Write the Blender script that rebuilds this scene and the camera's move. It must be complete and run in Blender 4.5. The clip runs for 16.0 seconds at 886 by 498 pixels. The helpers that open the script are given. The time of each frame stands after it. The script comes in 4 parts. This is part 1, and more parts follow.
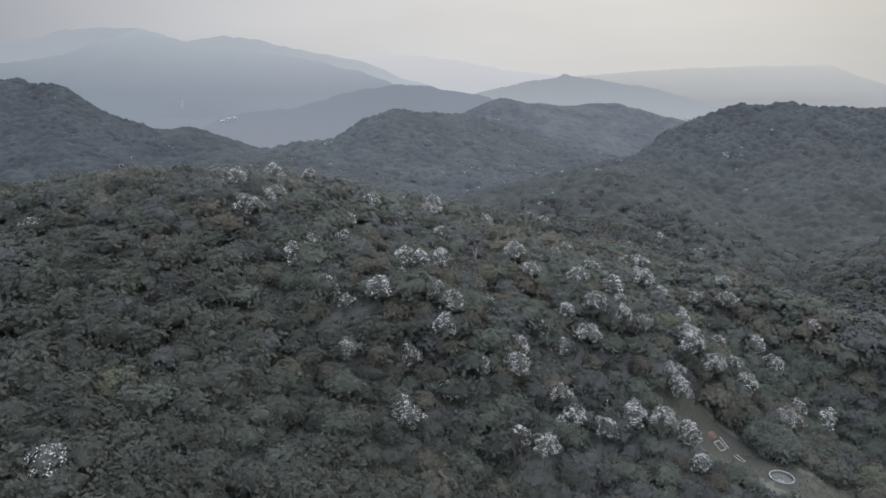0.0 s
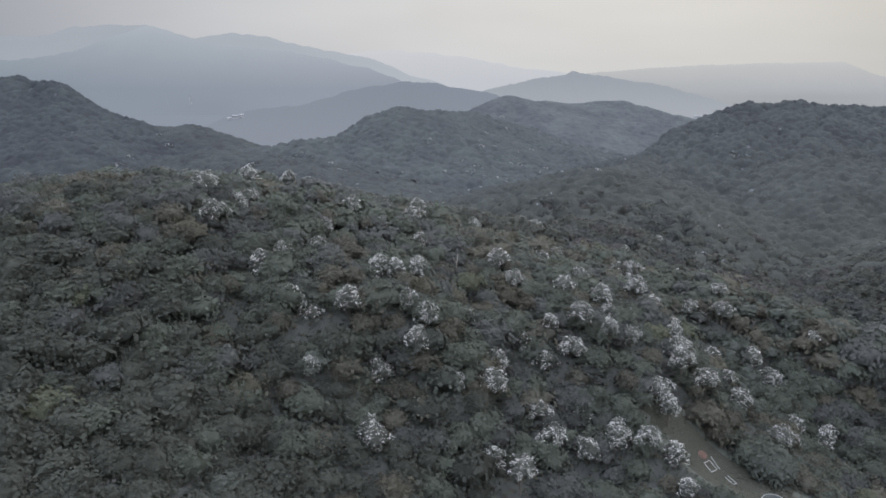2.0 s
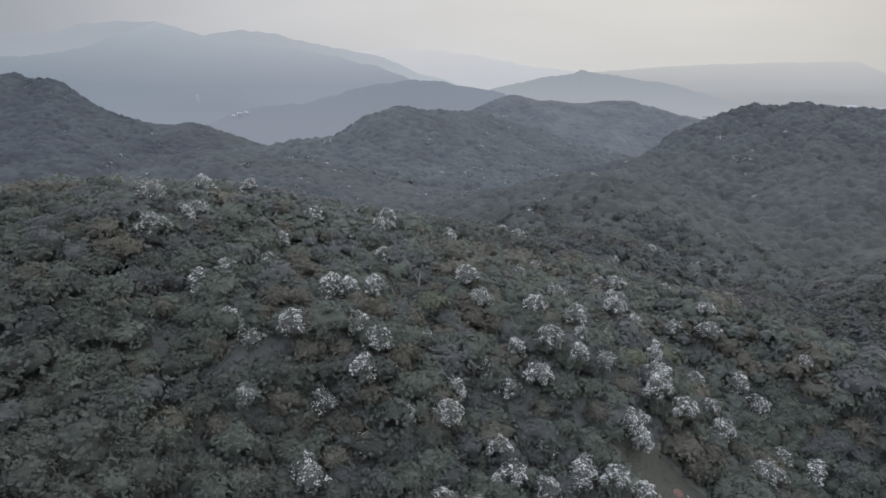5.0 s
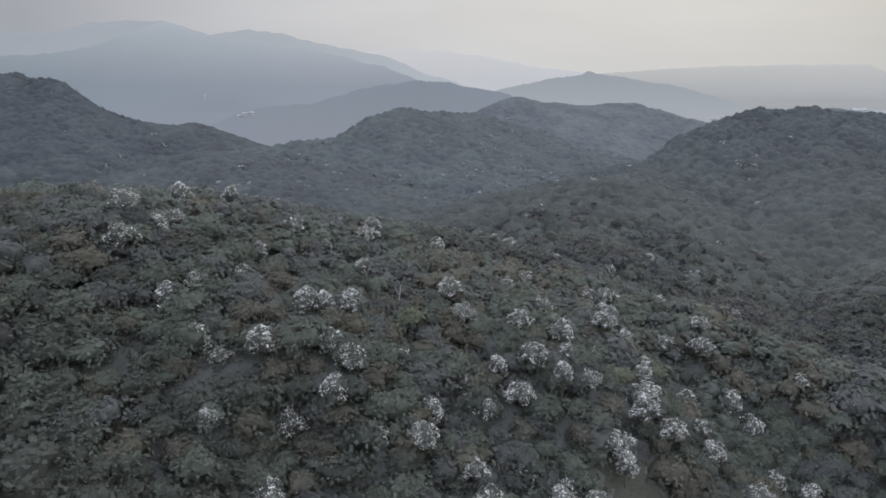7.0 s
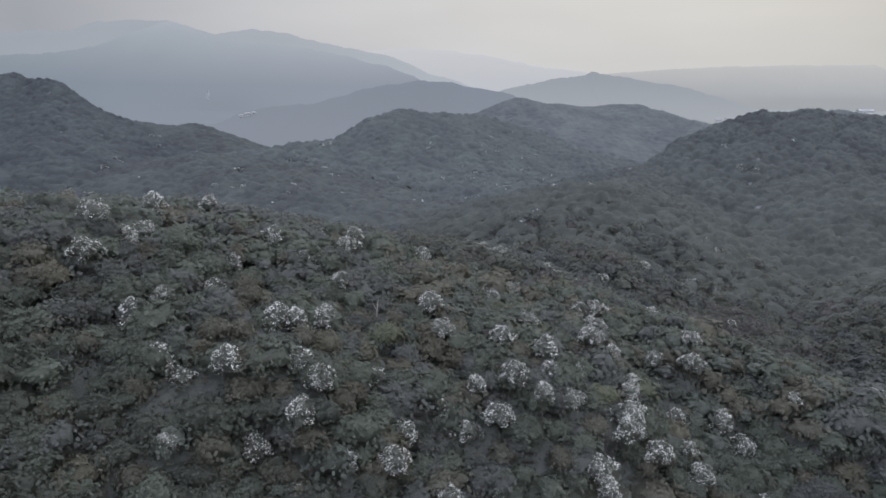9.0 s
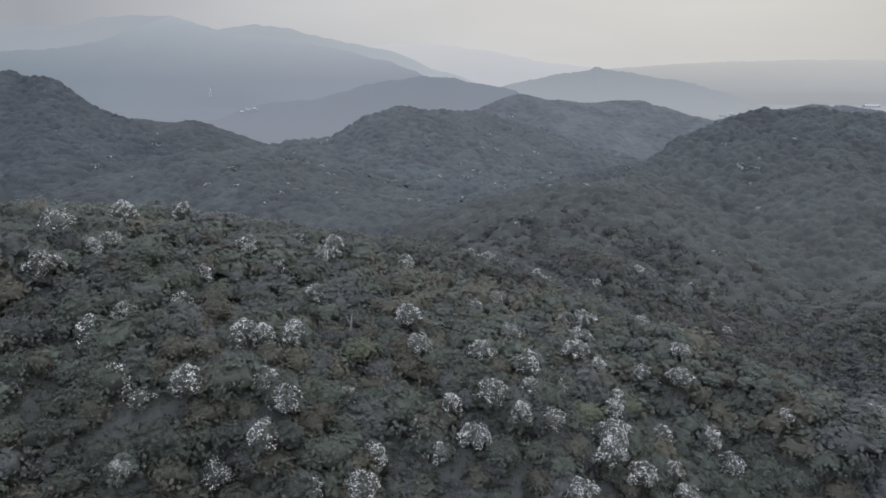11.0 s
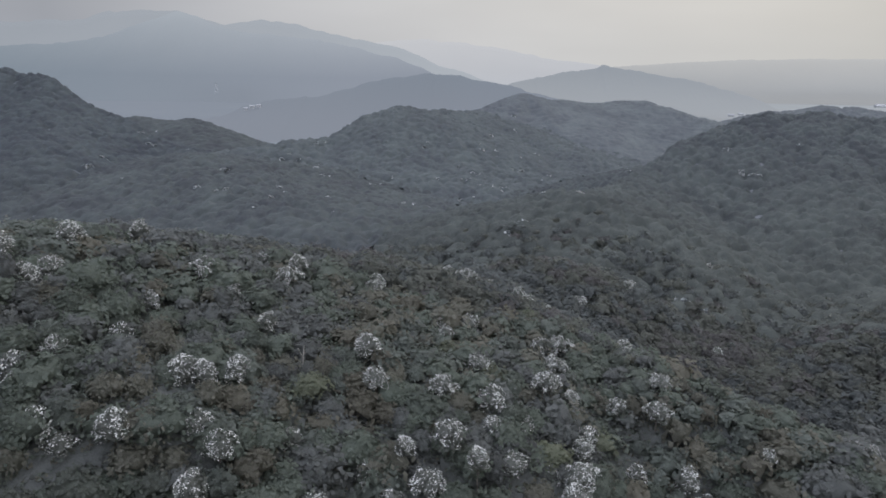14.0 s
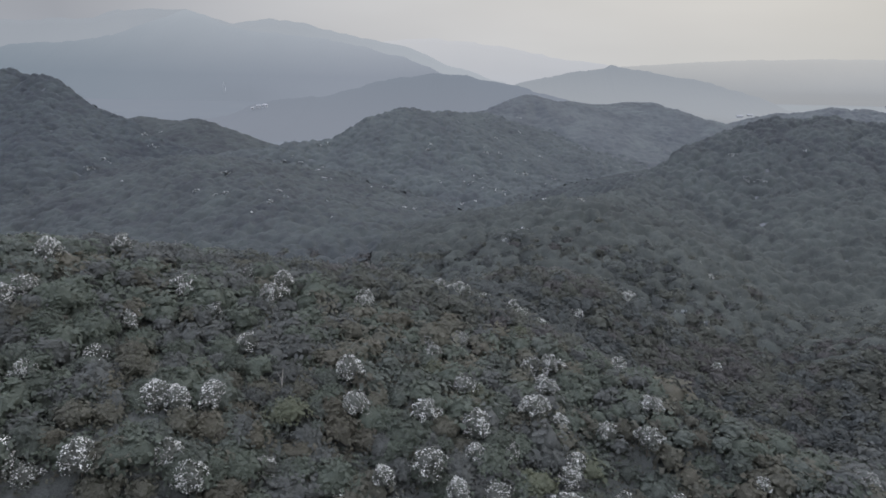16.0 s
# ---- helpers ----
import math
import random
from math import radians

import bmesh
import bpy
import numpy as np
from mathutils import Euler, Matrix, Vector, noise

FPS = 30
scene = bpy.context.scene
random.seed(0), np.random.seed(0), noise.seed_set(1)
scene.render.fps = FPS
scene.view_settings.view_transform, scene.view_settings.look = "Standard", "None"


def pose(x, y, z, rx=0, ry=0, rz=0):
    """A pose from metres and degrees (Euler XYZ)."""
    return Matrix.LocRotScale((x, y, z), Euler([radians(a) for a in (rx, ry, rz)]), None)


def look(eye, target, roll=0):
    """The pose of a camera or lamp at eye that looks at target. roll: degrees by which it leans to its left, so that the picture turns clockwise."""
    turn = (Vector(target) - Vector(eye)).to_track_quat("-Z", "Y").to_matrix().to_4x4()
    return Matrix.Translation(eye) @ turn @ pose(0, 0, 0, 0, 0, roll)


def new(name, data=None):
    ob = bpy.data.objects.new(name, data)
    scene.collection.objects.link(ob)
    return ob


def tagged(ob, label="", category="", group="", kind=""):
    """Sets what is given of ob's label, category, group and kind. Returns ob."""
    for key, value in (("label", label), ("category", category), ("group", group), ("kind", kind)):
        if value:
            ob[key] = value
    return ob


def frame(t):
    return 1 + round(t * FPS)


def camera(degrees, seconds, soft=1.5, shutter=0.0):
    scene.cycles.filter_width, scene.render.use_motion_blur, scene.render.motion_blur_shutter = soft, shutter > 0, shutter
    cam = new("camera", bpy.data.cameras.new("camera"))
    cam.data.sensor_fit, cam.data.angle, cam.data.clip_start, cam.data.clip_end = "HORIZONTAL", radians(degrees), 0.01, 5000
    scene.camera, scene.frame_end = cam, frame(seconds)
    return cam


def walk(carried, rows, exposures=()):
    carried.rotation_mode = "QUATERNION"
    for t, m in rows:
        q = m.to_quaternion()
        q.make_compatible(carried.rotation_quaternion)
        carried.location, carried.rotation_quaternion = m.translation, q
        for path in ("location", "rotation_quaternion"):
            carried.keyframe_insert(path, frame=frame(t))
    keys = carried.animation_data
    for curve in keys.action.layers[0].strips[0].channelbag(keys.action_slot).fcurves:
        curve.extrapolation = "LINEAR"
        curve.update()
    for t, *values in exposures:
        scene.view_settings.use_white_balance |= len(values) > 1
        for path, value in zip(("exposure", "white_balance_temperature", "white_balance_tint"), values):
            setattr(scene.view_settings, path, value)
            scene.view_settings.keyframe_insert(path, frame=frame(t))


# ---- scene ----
cam = camera(67.2, 16.0, 1.65)
METRES, EYE, TILT, LEAN, TURN = 100.0, 100.0, -15.0, 0.0, 0.0
ROWS = [
    (0.0, 0.0, 0.0, 0.0, 0.0, 0.0, -0.0),
    (0.5, 0.0255, 0.0258, 0.0083, 0.21, -0.06, -0.05),
    (1.0, 0.0507, 0.0515, 0.0168, 0.42, -0.13, -0.1),
    (1.5, 0.076, 0.0776, 0.0257, 0.63, -0.2, -0.17),
    (2.0, 0.1008, 0.1038, 0.0342, 0.82, -0.25, -0.22),
    (2.5, 0.1254, 0.13, 0.0436, 0.97, -0.33, -0.28),
    (3.0, 0.1508, 0.1557, 0.0526, 1.1, -0.39, -0.32),
    (3.5, 0.1757, 0.1815, 0.0623, 1.22, -0.45, -0.36),
    (4.0, 0.2007, 0.2072, 0.0735, 1.34, -0.5, -0.41),
    (6.5, 0.3044, 0.3102, 0.124, 2.08, -0.35, -1.12),
    (7.0, 0.3208, 0.3266, 0.1334, 2.21, -0.43, -1.13),
    (7.5, 0.3372, 0.3439, 0.1427, 2.31, -0.49, -1.16),
    (8.0, 0.355, 0.362, 0.1533, 2.41, -0.52, -1.19),
    (8.5, 0.3732, 0.3815, 0.1657, 2.49, -0.43, -1.35),
    (9.0, 0.3916, 0.399, 0.1759, 2.61, -0.48, -1.35),
    (11.5, 0.4854, 0.4965, 0.2394, 3.06, -1.06, -1.38),
    (12.0, 0.5059, 0.5183, 0.2537, 3.15, -1.2, -1.39),
    (12.5, 0.5265, 0.5398, 0.2697, 3.23, -1.28, -1.4),
    (13.0, 0.5477, 0.562, 0.2849, 3.33, -1.31, -1.41),
    (13.5, 0.5691, 0.5833, 0.3002, 3.36, -1.18, -1.61),
    (14.0, 0.5856, 0.6002, 0.3149, 3.63, -1.27, -1.9),
    (14.5, 0.5994, 0.6139, 0.3291, 3.82, -1.39, -1.91),
    (15.0, 0.6131, 0.6273, 0.3443, 4.02, -1.54, -1.94),
    (15.5, 0.6272, 0.6417, 0.3602, 4.22, -1.59, -2.03),
    (16.0, 0.6428, 0.6562, 0.3752, 4.29, -1.41, -2.24),
]
walk(cam, [(t, pose(0, 0, EYE, TILT, LEAN, TURN) @ pose(METRES * x, METRES * y, METRES * z, 90 + pitch, roll, yaw)) for t, x, y, z, yaw, pitch, roll in ROWS],
     exposures=[(0.0, 0.05), (8.0, 0.0), (16.0, -0.08)])

# The sky: a hazy overcast, brightest low down ahead and to the right, with a weak wide sun behind it.
SUN_ELEVATION, SUN_AZIMUTH = radians(42), radians(24)
world = bpy.data.worlds.new("overcast_sky")
scene.world = world
world.use_nodes = True
wt = world.node_tree
wt.nodes.clear()


def wnode(kind, **values):
    n = wt.nodes.new(kind)
    for key, value in values.items():
        n.inputs[key].default_value = value
    return n


w_out = wnode("ShaderNodeOutputWorld")
w_sky = wnode("ShaderNodeTexSky")
w_sky.sky_type, w_sky.sun_disc = "NISHITA", False
w_sky.sun_elevation, w_sky.sun_rotation = SUN_ELEVATION, SUN_AZIMUTH
w_sky.dust_density, w_sky.air_density = 6.0, 1.5
w_clear = wnode("ShaderNodeBackground", Strength=0.006)
wt.links.new(w_sky.outputs[0], w_clear.inputs[0])
w_dir = wnode("ShaderNodeTexCoord")
w_dot = wnode("ShaderNodeVectorMath")
w_dot.operation = "DOT_PRODUCT"
w_dot.inputs[1].default_value = (0.15, 0.98, 0.12)
wt.links.new(w_dir.outputs["Generated"], w_dot.inputs[0])
w_ramp = wnode("ShaderNodeValToRGB")
w_ramp.color_ramp.elements[0].position, w_ramp.color_ramp.elements[0].color = 0.4, (0.50, 0.515, 0.54, 1)
w_ramp.color_ramp.elements[1].position, w_ramp.color_ramp.elements[1].color = 1.0, (0.650, 0.650, 0.650, 1)
w_mid = w_ramp.color_ramp.elements.new(0.91)
w_mid.color = (0.555, 0.557, 0.560, 1)
w_side = w_ramp.color_ramp.elements.new(0.74)
w_side.color = (0.355, 0.368, 0.390, 1)
wt.links.new(w_dot.outputs["Value"], w_ramp.inputs[0])
w_map = wnode("ShaderNodeMapping")
w_map.inputs["Scale"].default_value = (1.5, 1.5, 6.0)
wt.links.new(w_dir.outputs["Generated"], w_map.inputs[0])
w_cloud = wnode("ShaderNodeTexNoise", Scale=1.6, Detail=3.0)
wt.links.new(w_map.outputs[0], w_cloud.inputs["Vector"])
w_veil = wnode("ShaderNodeMapRange")
w_veil.inputs["To Min"].default_value, w_veil.inputs["To Max"].default_value = 0.86, 1.12
wt.links.new(w_cloud.outputs[0], w_veil.inputs[0])
# The overcast is about two and a half times as bright overhead as at the horizon.
w_xyz = wnode("ShaderNodeSeparateXYZ")
wt.links.new(w_dir.outputs["Generated"], w_xyz.inputs[0])
w_high = wnode("ShaderNodeMapRange")
w_high.interpolation_type = "SMOOTHSTEP"
for key, value in (("From Min", 0.08), ("From Max", 0.8), ("To Min", 1.0), ("To Max", 4.35)):
    w_high.inputs[key].default_value = value
wt.links.new(w_xyz.outputs[2], w_high.inputs[0])
w_full = wnode("ShaderNodeMath")
w_full.operation = "MULTIPLY"
wt.links.new(w_veil.outputs[0], w_full.inputs[0])
wt.links.new(w_high.outputs[0], w_full.inputs[1])
w_grey = wnode("ShaderNodeBackground")
w_blue = wnode("ShaderNodeMix")
w_blue.data_type, w_blue.blend_type = "RGBA", "MULTIPLY"
w_blue.inputs[7].default_value = (0.95, 0.98, 1.10, 1)
w_up = wnode("ShaderNodeMapRange")
for key, value in (("From Min", 0.1), ("From Max", 0.6)):
    w_up.inputs[key].default_value = value
wt.links.new(w_xyz.outputs[2], w_up.inputs[0])
wt.links.new(w_up.outputs[0], w_blue.inputs[0])
# Cooler to the west, warmer to the east.
w_east = wnode("ShaderNodeMapRange")
for key, value in (("From Min", -0.45), ("From Max", 0.55)):
    w_east.inputs[key].default_value = value
wt.links.new(w_xyz.outputs[0], w_east.inputs[0])
w_tone = wnode("ShaderNodeMix")
w_tone.data_type = "RGBA"
w_tone.inputs[6].default_value, w_tone.inputs[7].default_value = (0.985, 1.0, 1.05, 1), (1.0, 0.985, 0.94, 1)
wt.links.new(w_east.outputs[0], w_tone.inputs[0])
w_warm = wnode("ShaderNodeMix")
w_warm.data_type, w_warm.blend_type = "RGBA", "MULTIPLY"
w_warm.inputs[0].default_value = 1.0
wt.links.new(w_ramp.outputs[0], w_warm.inputs[6])
wt.links.new(w_tone.outputs[2], w_warm.inputs[7])
wt.links.new(w_warm.outputs[2], w_blue.inputs[6])
wt.links.new(w_blue.outputs[2], w_grey.inputs[0])
wt.links.new(w_full.outputs[0], w_grey.inputs[1])
w_add = wnode("ShaderNodeAddShader")
wt.links.new(w_clear.outputs[0], w_add.inputs[0])
wt.links.new(w_grey.outputs[0], w_add.inputs[1])
wt.links.new(w_add.outputs[0], w_out.inputs[0])

sun_data = bpy.data.lights.new("sun", "SUN")
sun_data.energy, sun_data.angle, sun_data.color = 0.9, radians(45), (1.0, 0.96, 0.90)
sun = new("sun", sun_data)
sun.matrix_world = look((0, 0, 300), (-300 * math.sin(SUN_AZIMUTH) * math.cos(SUN_ELEVATION), -300 * math.cos(SUN_AZIMUTH) * math.cos(SUN_ELEVATION), 300 - 300 * math.sin(SUN_ELEVATION)))


# ---- materials ----
def material(name):
    m = bpy.data.materials.new(name)
    m.use_nodes = True
    t = m.node_tree
    return m, t, t.nodes["Principled BSDF"]


def linked(t, kind, *feeds, **values):
    """A node with its inputs set by name and its feeds linked: (socket, input)."""
    n = t.nodes.new(kind)
    for key, value in values.items():
        n.inputs[key].default_value = value
    for socket, to in feeds:
        t.links.new(socket, n.inputs[to])
    return n


def leafy(name, dark, light, grain=0.3, patch=11.0, gloss=0.6, thinness=0.5, relief=2.3, rough=1.0):
    """Foliage: a tint for each leaf spray, a slow drift of colour over the trees, and a relief of leaves."""
    m, t, p = material(name)
    geo = linked(t, "ShaderNodeNewGeometry")
    tint = linked(t, "ShaderNodeAttribute")
    tint.attribute_name = "tint"
    slow = linked(t, "ShaderNodeTexNoise", (geo.outputs["Position"], "Vector"), Scale=1 / patch, Detail=2.0)
    fine = linked(t, "ShaderNodeTexNoise", (geo.outputs["Position"], "Vector"), Scale=relief, Detail=3.0, Roughness=0.7)
    a = linked(t, "ShaderNodeMath", (geo.outputs["Random Per Island"], 0), (tint.outputs["Fac"], 2))
    a.operation, a.inputs[1].default_value = "MULTIPLY_ADD", 0.5
    b = linked(t, "ShaderNodeMath", (a.outputs[0], 0), (slow.outputs[0], 1))
    c = linked(t, "ShaderNodeMath", (fine.outputs[0], 0), (b.outputs[0], 2))
    c.operation, c.inputs[1].default_value = "MULTIPLY_ADD", 2.4
    s = linked(t, "ShaderNodeMapRange", (c.outputs[0], 0))
    s.inputs["From Min"].default_value, s.inputs["From Max"].default_value = 1.75, 2.75
    mix = linked(t, "ShaderNodeMix", (s.outputs[0], 0))
    mix.data_type = "RGBA"
    mix.inputs[6].default_value, mix.inputs[7].default_value = (*dark, 1), (*light, 1)
    t.links.new(mix.outputs[2], p.inputs["Base Color"])
    p.inputs["Roughness"].default_value = gloss
    p.inputs["Specular IOR Level"].default_value = grain
    bump = linked(t, "ShaderNodeBump", (fine.outputs[0], "Height"), Strength=rough, Distance=1.0 / relief)
    t.links.new(bump.outputs[0], p.inputs["Normal"])
    thin = linked(t, "ShaderNodeBsdfTranslucent", (mix.outputs[2], "Color"))
    both = linked(t, "ShaderNodeMixShader", (p.outputs[0], 1), (thin.outputs[0], 2))
    both.inputs[0].default_value = thinness
    t.links.new(both.outputs[0], t.nodes["Material Output"].inputs[0])
    return m


def shades(r, g, b, spread=0.27):
    """The dark and the light tone of a kind of leaf."""
    return tuple(c * (1 - spread) for c in (r, g, b)), tuple(c * (1 + spread) for c in (r, g, b))


LEAVES = [
    leafy("leaf_dark_green", *shades(0.112, 0.117, 0.112)),
    leafy("leaf_green", *shades(0.113, 0.129, 0.106)),
    leafy("leaf_olive", *shades(0.130, 0.127, 0.103)),
    leafy("leaf_brownish", *shades(0.128, 0.121, 0.096)),
    leafy("leaf_grey_green", *shades(0.116, 0.129, 0.113)),
    leafy("leaf_bright_green", *shades(0.125, 0.134, 0.095)),
    leafy("leaf_deep_green", *shades(0.087, 0.094, 0.080)),
]


TUNG_LEAF = leafy("tung_leaf", *shades(0.132, 0.137, 0.124))
FLANK_LEAVES = [
    leafy("flank_leaf_grey_green", *shades(0.087, 0.095, 0.093, 0.28)),
    leafy("flank_leaf_olive", *shades(0.093, 0.097, 0.083, 0.28)),
    leafy("flank_leaf_brownish", *shades(0.096, 0.092, 0.090, 0.28)),
]


def canopy_leaf(name, r, g, b, foot=None):
    """The closed roof of a far forest: a tint for each crown, clumps of leaves, slow drifts of colour."""
    m, t, p = material(name)
    geo = linked(t, "ShaderNodeNewGeometry")
    tint = linked(t, "ShaderNodeAttribute")
    tint.attribute_name = "tint"
    clump = linked(t, "ShaderNodeTexNoise", (geo.outputs["Position"], "Vector"), Scale=0.55, Detail=4.0, Roughness=0.7)
    slow = linked(t, "ShaderNodeTexNoise", (geo.outputs["Position"], "Vector"), Scale=0.022, Detail=4.0)
    a = linked(t, "ShaderNodeMath", (slow.outputs[0], 0), (clump.outputs[0], 2))
    a.operation, a.inputs[1].default_value = "MULTIPLY_ADD", 1.8
    c = linked(t, "ShaderNodeMath", (tint.outputs["Fac"], 0), (a.outputs[0], 2))
    c.operation, c.inputs[1].default_value = "MULTIPLY_ADD", 0.55
    s = linked(t, "ShaderNodeMapRange", (c.outputs[0], 0))
    s.inputs["From Min"].default_value, s.inputs["From Max"].default_value = 1.1, 2.25
    mix = linked(t, "ShaderNodeMix", (s.outputs[0], 0))
    mix.data_type = "RGBA"
    mix.inputs[6].default_value, mix.inputs[7].default_value = (r * 0.78, g * 0.76, b * 0.80, 1), (r * 1.22, g * 1.24, b * 1.18, 1)
    tone = mix
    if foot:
        # Less blue at the near foot: distance haze put into the leaf colour.
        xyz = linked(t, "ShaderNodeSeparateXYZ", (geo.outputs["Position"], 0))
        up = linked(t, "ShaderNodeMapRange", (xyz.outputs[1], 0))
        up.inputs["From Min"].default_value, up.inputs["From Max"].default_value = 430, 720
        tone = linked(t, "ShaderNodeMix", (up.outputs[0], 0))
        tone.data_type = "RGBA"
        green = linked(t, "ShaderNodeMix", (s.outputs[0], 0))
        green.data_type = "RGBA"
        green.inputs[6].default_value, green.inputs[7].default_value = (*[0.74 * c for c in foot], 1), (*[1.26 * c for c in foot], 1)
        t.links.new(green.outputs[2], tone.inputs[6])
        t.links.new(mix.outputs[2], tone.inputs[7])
    t.links.new(tone.outputs[2], p.inputs["Base Color"])
    p.inputs["Roughness"].default_value = 0.9
    p.inputs["Specular IOR Level"].default_value = 0.1
    bump = linked(t, "ShaderNodeBump", (clump.outputs[0], "Height"), Strength=0.5, Distance=1.2)
    t.links.new(bump.outputs[0], p.inputs["Normal"])
    return m


# Bluer and paler by distance: the air's haze is put into these colours.
EAST_LEAF = canopy_leaf("east_hill_leaves_in_haze", 0.052, 0.058, 0.060, (0.052, 0.057, 0.052))
WEST_LEAF = canopy_leaf("west_hill_leaves_in_haze", 0.052, 0.059, 0.064, (0.048, 0.053, 0.051))
MIDDLE_LEAF = canopy_leaf("middle_hill_leaves_in_haze", 0.065, 0.073, 0.076)
SPUR_LEAF = canopy_leaf("low_spur_leaves_in_haze", 0.054, 0.060, 0.062)
FAR_LEAF = canopy_leaf("far_hill_leaves_in_haze", 0.080, 0.088, 0.094)


def petals(name, dull, bright):
    m, t, p = material(name)
    geo = linked(t, "ShaderNodeNewGeometry")
    mix = linked(t, "ShaderNodeMix", (geo.outputs["Random Per Island"], 0))
    mix.data_type = "RGBA"
    mix.inputs[6].default_value, mix.inputs[7].default_value = (*dull, 1), (*bright, 1)
    t.links.new(mix.outputs[2], p.inputs["Base Color"])
    p.inputs["Roughness"].default_value = 0.7
    return m


BLOSSOM = petals("tung_blossom", (0.42, 0.43, 0.40), (0.76, 0.76, 0.73))
# Duller for the far hills: the haze is put into the blossom's colour.
HAZED_BLOSSOM = petals("hazed_tung_blossom", (0.34, 0.35, 0.34), (0.56, 0.57, 0.56))


def mottled(name, dark, light, scale, rough=0.9, bump=0.3, scale_2=None):
    """Earth, bark, concrete: two scales of mottling and a fine relief."""
    m, t, p = material(name)
    geo = linked(t, "ShaderNodeNewGeometry")
    n1 = linked(t, "ShaderNodeTexNoise", (geo.outputs["Position"], "Vector"), Scale=scale, Detail=6.0, Roughness=0.6)
    n2 = linked(t, "ShaderNodeTexNoise", (geo.outputs["Position"], "Vector"), Scale=scale_2 or scale / 9, Detail=2.0)
    a = linked(t, "ShaderNodeMath", (n1.outputs[0], 0), (n2.outputs[0], 1))
    s = linked(t, "ShaderNodeMapRange", (a.outputs[0], 0))
    s.inputs["From Min"].default_value, s.inputs["From Max"].default_value = 0.75, 1.25
    mix = linked(t, "ShaderNodeMix", (s.outputs[0], 0))
    mix.data_type = "RGBA"
    mix.inputs[6].default_value, mix.inputs[7].default_value = (*dark, 1), (*light, 1)
    t.links.new(mix.outputs[2], p.inputs["Base Color"])
    p.inputs["Roughness"].default_value = rough
    bp = linked(t, "ShaderNodeBump", (n1.outputs[0], "Height"), Strength=bump, Distance=0.1)
    t.links.new(bp.outputs[0], p.inputs["Normal"])
    return m


EARTH = mottled("undergrowth", (0.062, 0.067, 0.058), (0.095, 0.102, 0.085), 0.9, bump=0.8)
# Bluish to go with the far leaves, whose colour holds the haze.
FAR_EARTH = mottled("far_canopy_in_haze", (0.074, 0.080, 0.088), (0.096, 0.103, 0.112), 0.35)
GRASS = mottled("short_grass", (0.033, 0.035, 0.026), (0.053, 0.053, 0.039), 1.2, bump=0.8)
BARK = mottled("bark", (0.07, 0.06, 0.05), (0.16, 0.14, 0.12), 6.0)
CONCRETE = mottled("pale_concrete", (0.27, 0.27, 0.26), (0.42, 0.42, 0.41), 3.0)
OLD_CONCRETE = mottled("weathered_concrete", (0.10, 0.11, 0.11), (0.20, 0.21, 0.21), 2.0)
SILTED = mottled("silted_floor", (0.055, 0.06, 0.05), (0.11, 0.115, 0.10), 1.5)
RED_CLAY = mottled("red_clay", (0.085, 0.055, 0.044), (0.14, 0.086, 0.068), 1.5)


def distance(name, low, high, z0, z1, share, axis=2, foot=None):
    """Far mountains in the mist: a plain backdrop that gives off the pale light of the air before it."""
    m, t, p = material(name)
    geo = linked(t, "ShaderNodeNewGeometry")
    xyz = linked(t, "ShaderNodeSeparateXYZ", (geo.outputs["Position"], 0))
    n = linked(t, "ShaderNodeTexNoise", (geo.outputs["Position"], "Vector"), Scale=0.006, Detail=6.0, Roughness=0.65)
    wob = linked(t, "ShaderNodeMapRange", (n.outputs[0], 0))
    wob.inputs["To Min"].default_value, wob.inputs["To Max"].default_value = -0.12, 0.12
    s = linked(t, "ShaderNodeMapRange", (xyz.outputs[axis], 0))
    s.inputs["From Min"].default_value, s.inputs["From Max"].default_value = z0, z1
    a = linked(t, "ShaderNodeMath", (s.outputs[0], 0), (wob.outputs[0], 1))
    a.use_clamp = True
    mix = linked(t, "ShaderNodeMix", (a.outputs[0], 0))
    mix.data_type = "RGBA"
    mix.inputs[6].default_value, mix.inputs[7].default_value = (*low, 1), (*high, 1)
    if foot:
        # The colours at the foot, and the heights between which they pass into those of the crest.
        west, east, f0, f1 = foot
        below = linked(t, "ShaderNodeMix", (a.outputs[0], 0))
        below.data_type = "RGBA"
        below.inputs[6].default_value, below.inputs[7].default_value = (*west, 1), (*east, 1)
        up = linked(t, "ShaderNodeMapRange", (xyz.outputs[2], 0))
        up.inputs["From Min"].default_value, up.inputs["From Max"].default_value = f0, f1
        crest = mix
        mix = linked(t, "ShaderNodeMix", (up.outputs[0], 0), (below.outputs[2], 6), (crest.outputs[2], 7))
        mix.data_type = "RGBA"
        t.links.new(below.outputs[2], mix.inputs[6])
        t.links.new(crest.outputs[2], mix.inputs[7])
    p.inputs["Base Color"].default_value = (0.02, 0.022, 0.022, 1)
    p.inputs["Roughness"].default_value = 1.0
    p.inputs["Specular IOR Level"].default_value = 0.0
    # Mist put into the surface as a glow, since no air is modelled.
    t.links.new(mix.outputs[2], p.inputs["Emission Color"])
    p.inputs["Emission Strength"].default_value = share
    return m


